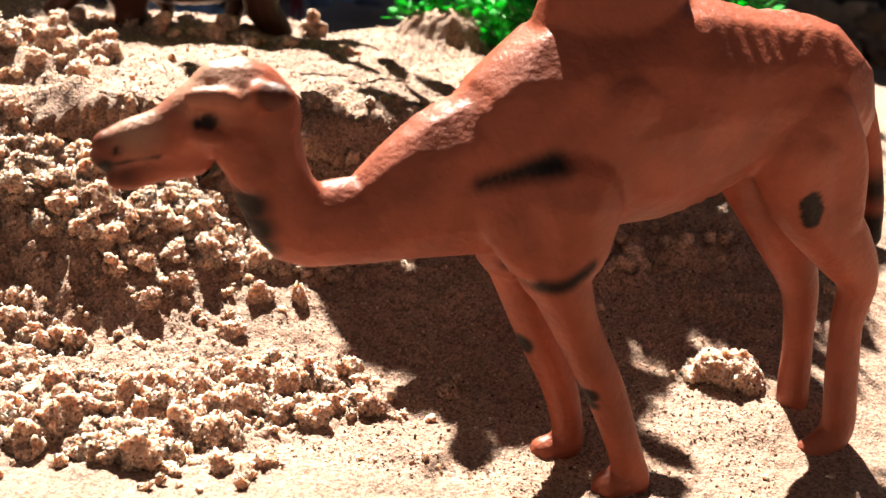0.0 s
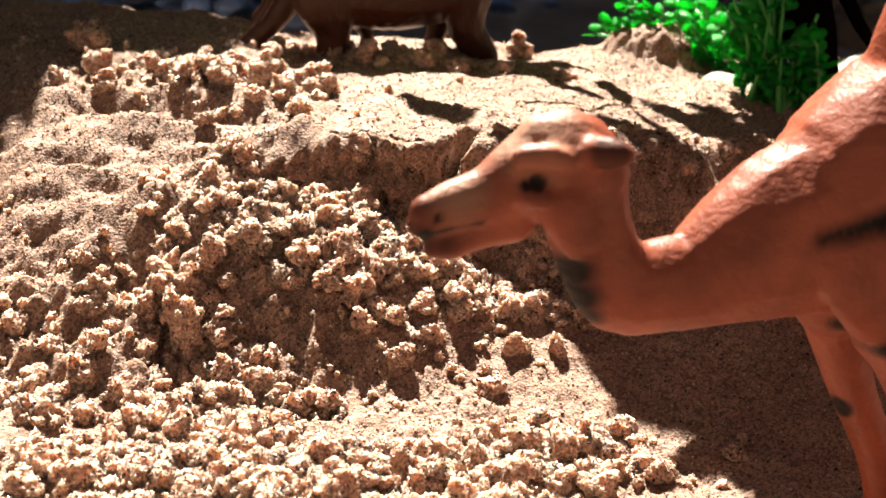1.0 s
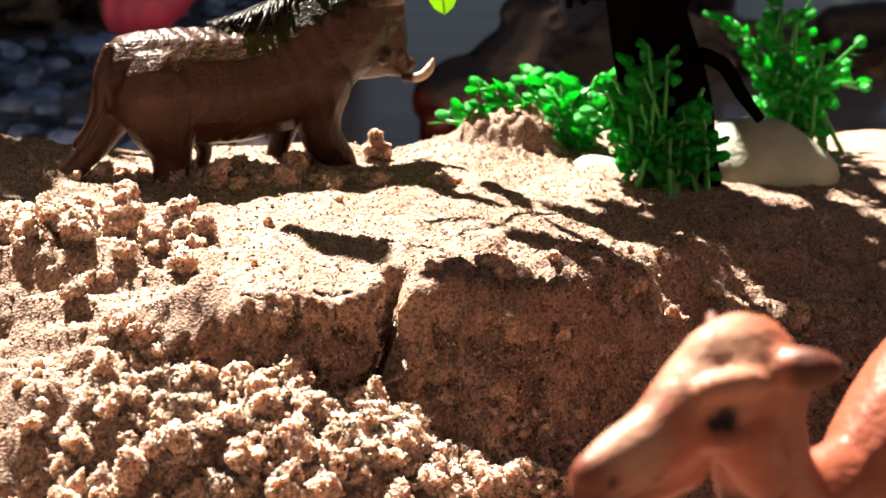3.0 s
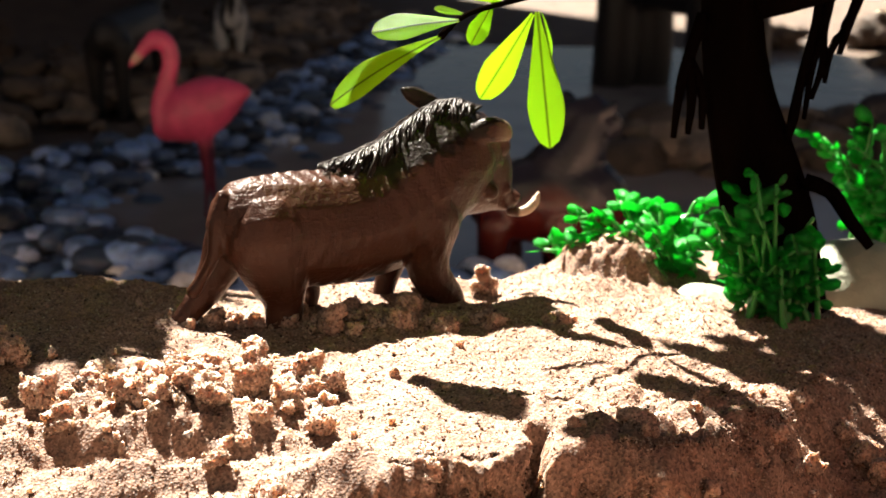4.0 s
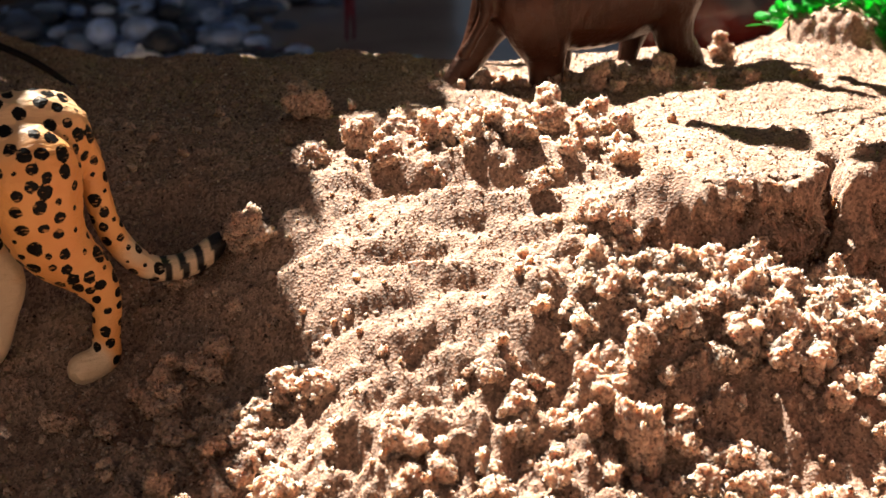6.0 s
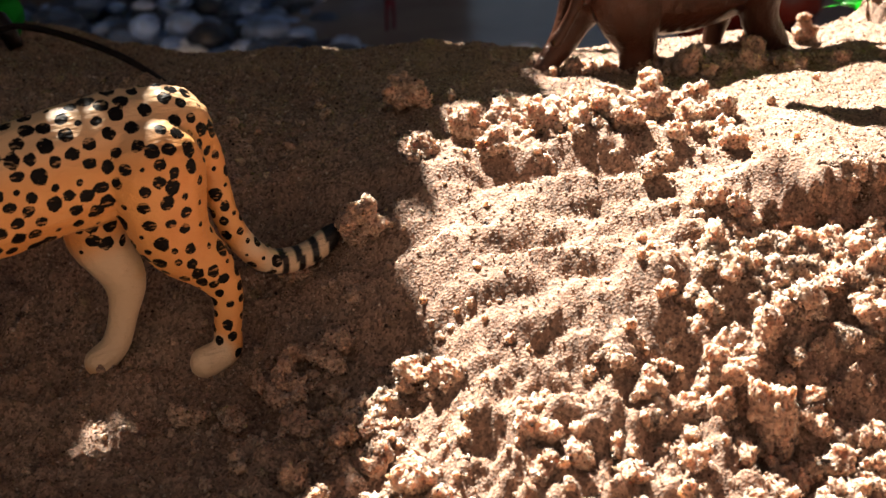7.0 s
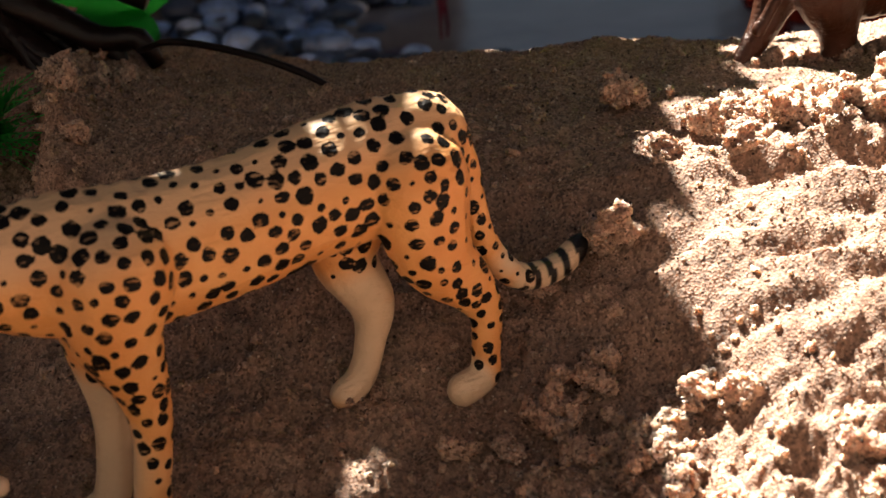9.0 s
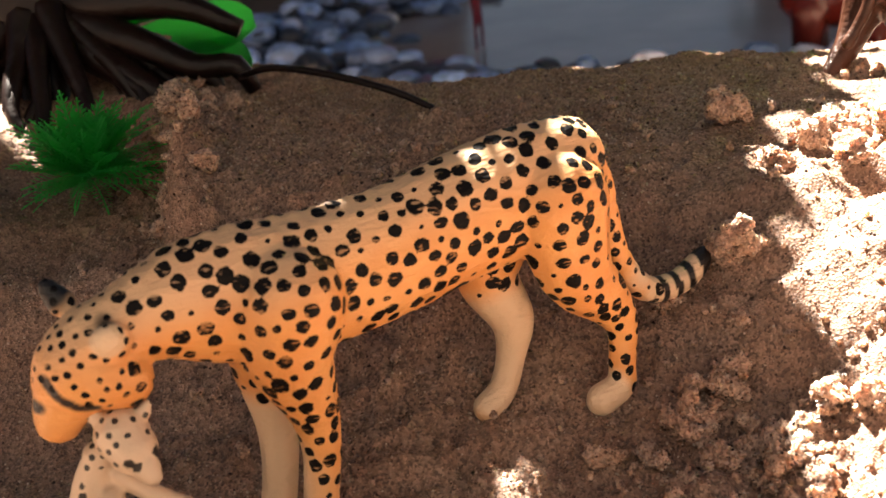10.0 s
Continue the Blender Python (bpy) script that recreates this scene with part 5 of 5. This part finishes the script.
def bush(x, y, z, tall, spread, stems, seed, label, lean=(0, 0)):
    rng = np.random.default_rng(seed)
    ob = tagged(empty("toy_bush", pose(x, y, z)), label, "toy bush")
    vs, fs, n = [], [], 0
    for _ in range(stems):
        a, out, up = rng.uniform(0, 6.283), rng.random() ** 0.5, rng.uniform(0.45, 1.0)
        tip = np.array([x + lean[0] + spread[0] * out * math.cos(a), y + lean[1] + spread[1] * out * math.sin(a), z + tall * up * (1 - 0.25 * out)])
        foot = np.array([x, y, z - 0.002]) + rng.normal(size=3) * [0.006, 0.004, 0]
        mid = foot * 0.5 + tip * 0.5 + [0, 0, tall * 0.12] + rng.normal(size=3) * 0.0022
        line = spline([(*foot, 0.0009), (*mid, 0.0007), (*tip, 0.0005)], 0.004)
        v, f = swept(line, 5)
        vs.append(v)
        fs += [tuple(i + n for i in q) for q in f]
        n += len(v)
        for k in range(len(line) // 3, len(line)):
            for side in (-1, 0, 1):
                if rng.random() < 0.57:
                    continue
                b = a + side * rng.uniform(0.6, 1.6)
                base = line[k, :3]
                size = rng.uniform(0.0028, 0.0066)
                end = base + size * np.array([math.cos(b), math.sin(b), rng.uniform(-0.2, 0.7)])
                under(ob, add_leaf(None, base, end, (rng.normal() * 0.6, -1.0 + rng.normal() * 0.5, 0.4 + rng.normal() * 0.6), ROUND))
    me = mesh_from("stem", np.vstack(vs), np.array(fs))
    under(ob, link_mesh("stem", me, STEM))
    return ob


bush(0.079, 0.386, 0.034, 0.029, (0.026, 0.014), 26, 31, "bright green plastic bush with small round leaves beside the tree", (-0.010, 0))
bush(0.099, 0.352, 0.030, 0.045, (0.018, 0.008), 28, 32, "dark green plastic bush in front of the tree trunk", (-0.003, 0))
bush(0.147, 0.428, 0.028, 0.050, (0.026, 0.016), 26, 33, "bright green plastic bush with glossy round leaves behind the stone")


def stone(x, y, z, sx, sy, sz, seed, material, label):
    v, f = BALL[4]
    o = Vector((seed, seed * 2, 0))
    d = np.array([1 + 0.16 * noise.noise(Vector(p) * 1.2 + o) + 0.05 * noise.noise(Vector(p) * 4 + o) for p in v])
    ob = link_mesh("stone", mesh_from("stone", v * d[:, None] * [sx, sy, sz], f), material)
    ob.location = (x, y, z)
    return tagged(ob, label, "stone")


s = Mat("pale_stone", 0.6, 0.4)
s.set("Base Color", s.ramp(s.noise(50, 5), (0.3, (0.26, 0.28, 0.20)), (0.7, (0.42, 0.44, 0.34))))
s.bump(s.noise(300, 5), 0.0008)
PALE = s.m
stone(0.128, 0.388, 0.024, 0.024, 0.018, 0.023, 1, PALE, "smooth pale grey-green stone under the bushes")
stone(0.086, 0.366, 0.030, 0.013, 0.009, 0.010, 2, PALE, "small pale green stone at the tree's foot")

# the tree beside the cheetah
elder = tagged(empty("toy_tree", pose(-0.235, 0.39, 0.04)), "dark brown toy tree on spreading roots with green leaves", "toy tree")
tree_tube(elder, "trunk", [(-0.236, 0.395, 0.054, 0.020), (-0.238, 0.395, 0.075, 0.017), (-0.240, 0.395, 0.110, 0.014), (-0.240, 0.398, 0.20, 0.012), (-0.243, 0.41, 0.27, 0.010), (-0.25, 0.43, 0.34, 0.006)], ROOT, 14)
for line in (
    [(-0.228, 0.388, 0.066, 0.006), (-0.210, 0.380, 0.066, 0.0045), (-0.194, 0.378, 0.064, 0.0035), (-0.180, 0.376, 0.057, 0.0025)],
    [(-0.226, 0.385, 0.062, 0.006), (-0.206, 0.374, 0.056, 0.0042), (-0.192, 0.368, 0.050, 0.0036), (-0.181, 0.364, 0.050, 0.003), (-0.177, 0.363, 0.043, 0.002)],
    [(-0.192, 0.368, 0.050, 0.003), (-0.187, 0.366, 0.046, 0.0022), (-0.186, 0.366, 0.040, 0.002)],
    [(-0.228, 0.383, 0.058, 0.006), (-0.212, 0.372, 0.050, 0.0045), (-0.203, 0.366, 0.045, 0.0035), (-0.196, 0.363, 0.040, 0.002)],
    [(-0.212, 0.372, 0.050, 0.004), (-0.208, 0.368, 0.042, 0.003), (-0.207, 0.367, 0.034, 0.0025)],
    [(-0.232, 0.383, 0.056, 0.006), (-0.230, 0.372, 0.046, 0.004), (-0.226, 0.366, 0.034, 0.003)],
    [(-0.236, 0.383, 0.056, 0.006), (-0.236, 0.372, 0.045, 0.004), (-0.238, 0.366, 0.034, 0.003)],
    [(-0.246, 0.385, 0.056, 0.006), (-0.256, 0.374, 0.045, 0.004), (-0.262, 0.366, 0.034, 0.003)],
    [(-0.242, 0.402, 0.18, 0.009), (-0.225, 0.455, 0.21, 0.006), (-0.195, 0.53, 0.23, 0.004)],
    [(-0.241, 0.400, 0.23, 0.009), (-0.270, 0.40, 0.27, 0.006), (-0.305, 0.40, 0.32, 0.004)],
):
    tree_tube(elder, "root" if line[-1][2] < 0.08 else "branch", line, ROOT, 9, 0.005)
# unseen crowns added high up to lay shade over the left bank
under(elder, shade_crown(None, over(-0.138, 0.277, 0.23), (0.115, 0.130, 0.045), 2700, 12, (0.020, 0.034), SHADE_LEAF, outside_left))
under(elder, shade_crown(None, over(-0.200, 0.205, 0.23), (0.060, 0.060, 0.035), 260, 14, (0.020, 0.034), SHADE_LEAF, outside_left))
under(elder, shade_crown(None, over(-0.097, 0.324, 0.22), (0.045, 0.075, 0.040), 420, 13, (0.020, 0.034), SHADE_LEAF, outside_left))
under(elder, shade_crown(None, over(-0.054, 0.325, 0.22), (0.035, 0.055, 0.030), 300, 15, (0.020, 0.030), SHADE_LEAF, outside_left))
# finer roots that fork towards the sand
rng = np.random.default_rng(77)
for k in range(9):
    a = radians(-165 + 17 * k + rng.uniform(-5, 5))
    way = np.array([math.cos(a), math.sin(a)])
    pts = [(-0.236 + way[0] * d, 0.392 + way[1] * d * 0.8, z + rng.uniform(-0.002, 0.002), r) for d, z, r in ((0.012, 0.066, 0.0050), (0.026, 0.056, 0.0034), (0.038, 0.048, 0.0026), (0.046 + rng.uniform(0, 0.008), 0.036, 0.0016))]
    tree_tube(elder, "root", pts, ROOT, 8, 0.005)
    x, y, z, r = pts[2]
    tree_tube(elder, "root", [(x, y, z, 0.0022), (x + way[0] * 0.006 + rng.uniform(-0.005, 0.005), y - 0.006, z - 0.006, 0.0018), (x + way[0] * 0.009 + rng.uniform(-0.008, 0.008), y - 0.009, z - 0.014, 0.0012)], ROOT, 7, 0.004)
# broad leaves that lie under the roots
for base, tip, roll in (((-0.222, 0.40, 0.052), (-0.178, 0.392, 0.056), 20), ((-0.214, 0.395, 0.046), (-0.180, 0.372, 0.044), 40), ((-0.225, 0.40, 0.055), (-0.196, 0.40, 0.063), 10)):
    under(elder, add_leaf(None, base, tip, roll, BROAD := leaf_mesh("leaf", 0.6, 0.1, 0.05), 1.0))
    BROAD.materials.append(GREEN)

LEMON = leaf_plastic("yellow_leaf", (0.55, 0.50, 0.012), 0.55)
SPRIG = leaf_mesh("leaf", 0.62, 0.14, 0.12, 10)
SPRIG.materials.append(LEMON)
FRESH = leaf_mesh("leaf", 0.55, 0.14, 0.12, 10)
FRESH.materials.append(GREEN)
tree_tube(elder, "branch", [(-0.243, 0.405, 0.262, 0.006), (-0.18, 0.36, 0.20, 0.0035), (-0.115, 0.318, 0.135, 0.0016), (-0.098, 0.312, 0.108, 0.0008)], ROOT, 7)
for tip, base, mesh in (((-0.0905, 0.310, 0.0985), (-0.0935, 0.311, 0.1065), FRESH), ((-0.0885, 0.311, 0.1035), (-0.0965, 0.311, 0.1060), FRESH), ((-0.1000, 0.310, 0.0972), (-0.1010, 0.311, 0.1075), SPRIG), ((-0.1045, 0.309, 0.1000), (-0.0990, 0.311, 0.1080), SPRIG), ((-0.0925, 0.310, 0.1070), (-0.0985, 0.311, 0.1120), SPRIG), ((-0.0955, 0.309, 0.1035), (-0.0980, 0.311, 0.1125), SPRIG), ((-0.1050, 0.312, 0.1090), (-0.0990, 0.312, 0.1130), FRESH)):
    under(elder, add_leaf(None, base, tip, (-0.3, -0.8, 0.4), mesh))

root = tube_part("thin_root", [(-0.179, 0.352, 0.0495, 0.0008), (-0.170, 0.345, 0.0525, 0.0009), (-0.155, 0.335, 0.0515, 0.0009), (-0.140, 0.326, 0.048, 0.0009), (-0.128, 0.318, 0.043, 0.0007)], ROOT, None, "", 7, 0.003)
tagged(root, "thin dark curved twig lying on the sand", "twig")


def fern(x, y, z, reach, count, seed, label):
    rng = np.random.default_rng(seed)
    ob = tagged(empty("toy_fern", pose(x, y, z)), label, "toy plant")
    blade = bmesh.new()
    leaflet = leaf_mesh("leaflet", 0.22, 0.1, 0.1, 4)
    for k in range(11):
        at, size = 0.12 + 0.08 * k, 0.20 * math.sin(math.pi * (0.22 + 0.07 * k))
        for side in (-1, 1):
            m = Matrix.Translation((at, 0, -0.3 * at * at)) @ Matrix.Rotation(side * radians(48), 4, "Z") @ Matrix.Scale(size, 4)
            n = len(blade.verts)
            blade.from_mesh(leaflet)
            blade.verts.ensure_lookup_table()
            for v in blade.verts[n:]:
                v.co = m @ v.co
    for k in range(10):
        a, c = 0.1 * k, 0.1 * k + 0.1
        blade.faces.new([blade.verts.new((t, w, -0.3 * t * t + 0.004)) for t, w in ((a, -0.012), (c, -0.011), (c, 0.011), (a, 0.012))])
    bpy.data.meshes.remove(leaflet)
    me = bpy.data.meshes.new("frond")
    blade.to_mesh(me)
    blade.free()
    blade = me
    blade.materials.append(GREEN)
    for k in range(count):
        a, e = rng.uniform(0, 6.283), rng.uniform(0.0, 1.3)
        L = reach * rng.uniform(0.7, 1.0)
        tip = np.array([x, y, z]) + L * np.array([math.cos(a) * math.cos(e), math.sin(a) * math.cos(e), math.sin(e)])
        f = add_leaf(None, (x, y, z), tip, rng.uniform(-30, 30), blade)
        f.name = "frond"
        under(ob, f)
    return ob


fern(-0.209, 0.304, 0.041, 0.021, 110, 41, "feathery green plastic fern tuft at the tree's foot")
stone(-0.236, 0.318, 0.018, 0.022, 0.016, 0.016, 5, PALE, "pale yellowish stone under the fern")
stone(-0.245, 0.40, 0.040, 0.020, 0.016, 0.022, 6, PALE, "pale stone between the tree's roots")

# the cub in the cheetah's mouth
s = skin("cub_paint", (0.62, 0.50, 0.38), 0.4, 0.0002, 600)
s.set("Base Color", s.mix(s.ramp(s.paint("spot"), (0.92, 1.0), (1.04, 0.0)), (0.62, 0.47, 0.33), (0.02, 0.015, 0.012)))
cub = moulded("toy_cub", [
    (0.9, [(-61.8, -4, 33.2, 4.5), (-61.0, -6, 31.0, 4.0)]), (0.8, [(-60.2, -8, 29.0, 2.4), (-59.6, -9, 27.4, 1.7)]),
    (0.7, [(-58.2, -5, 36.0, 1.3), (-57.4, -5, 37.2, 0.8)]), (0.7, [(-65.0, -3, 36.4, 1.3), (-65.8, -3, 37.4, 0.8)]),
    (0.8, [(-65, -1, 29, 3.0), (-67.5, 0, 22, 3.4), (-68.5, 1, 13, 3.4), (-66, 1, 6.5, 3.0)]),
    (1.0, [(-62.5, -3, 26, 2.0), (-59.0, -6, 22.8, 1.7), (-56.0, -7, 20.6, 1.6), (-55.0, -7.5, 20.0, 1.7)]), (1.0, [(-65, -4, 23, 2.0), (-64, -6, 18, 1.6), (-63.2, -7, 13, 1.6)]),
    (1.0, [(-66, -2, 10, 2.2), (-62, -4, 6.5, 1.8), (-59, -5, 5.6, 1.8)]), (1.0, [(-68, 1, 9, 1.2), (-71, 1, 13, 1.0), (-72.5, 1, 19, 0.9)]),
], 0.4, 2, s.m)
co = places(cub.data)
rng = np.random.default_rng(8)
near = np.full(len(co), 9.0)
for k in rng.permutation(len(co)):
    if near[k] > 1.7:
        near = np.minimum(near, np.linalg.norm(co - co[k], axis=1))
mask = dabs(co, [(-62.6, -8.5, 30.6, 0.9, 0.3), (-61.6, -9, 29.7, 0.9, 0.3), (-58.4, -8.5, 30.9, 0.8, 0.3), (-57.9, -8, 29.9, 0.8, 0.3)] + [(-69.5, -3, 30 - 2 * k, 1.3, 0.5) for k in range(8)])
paint(cub.data, "spot", np.where(mask > 0.4, 0.0, np.where((co[:, 2] > 28) & (co[:, 1] > -8.2), near / 0.55, 3.0)))
stand(cub, -0.13, 0.221, 27, "pale spotted toy cheetah cub hanging from its mother's mouth")
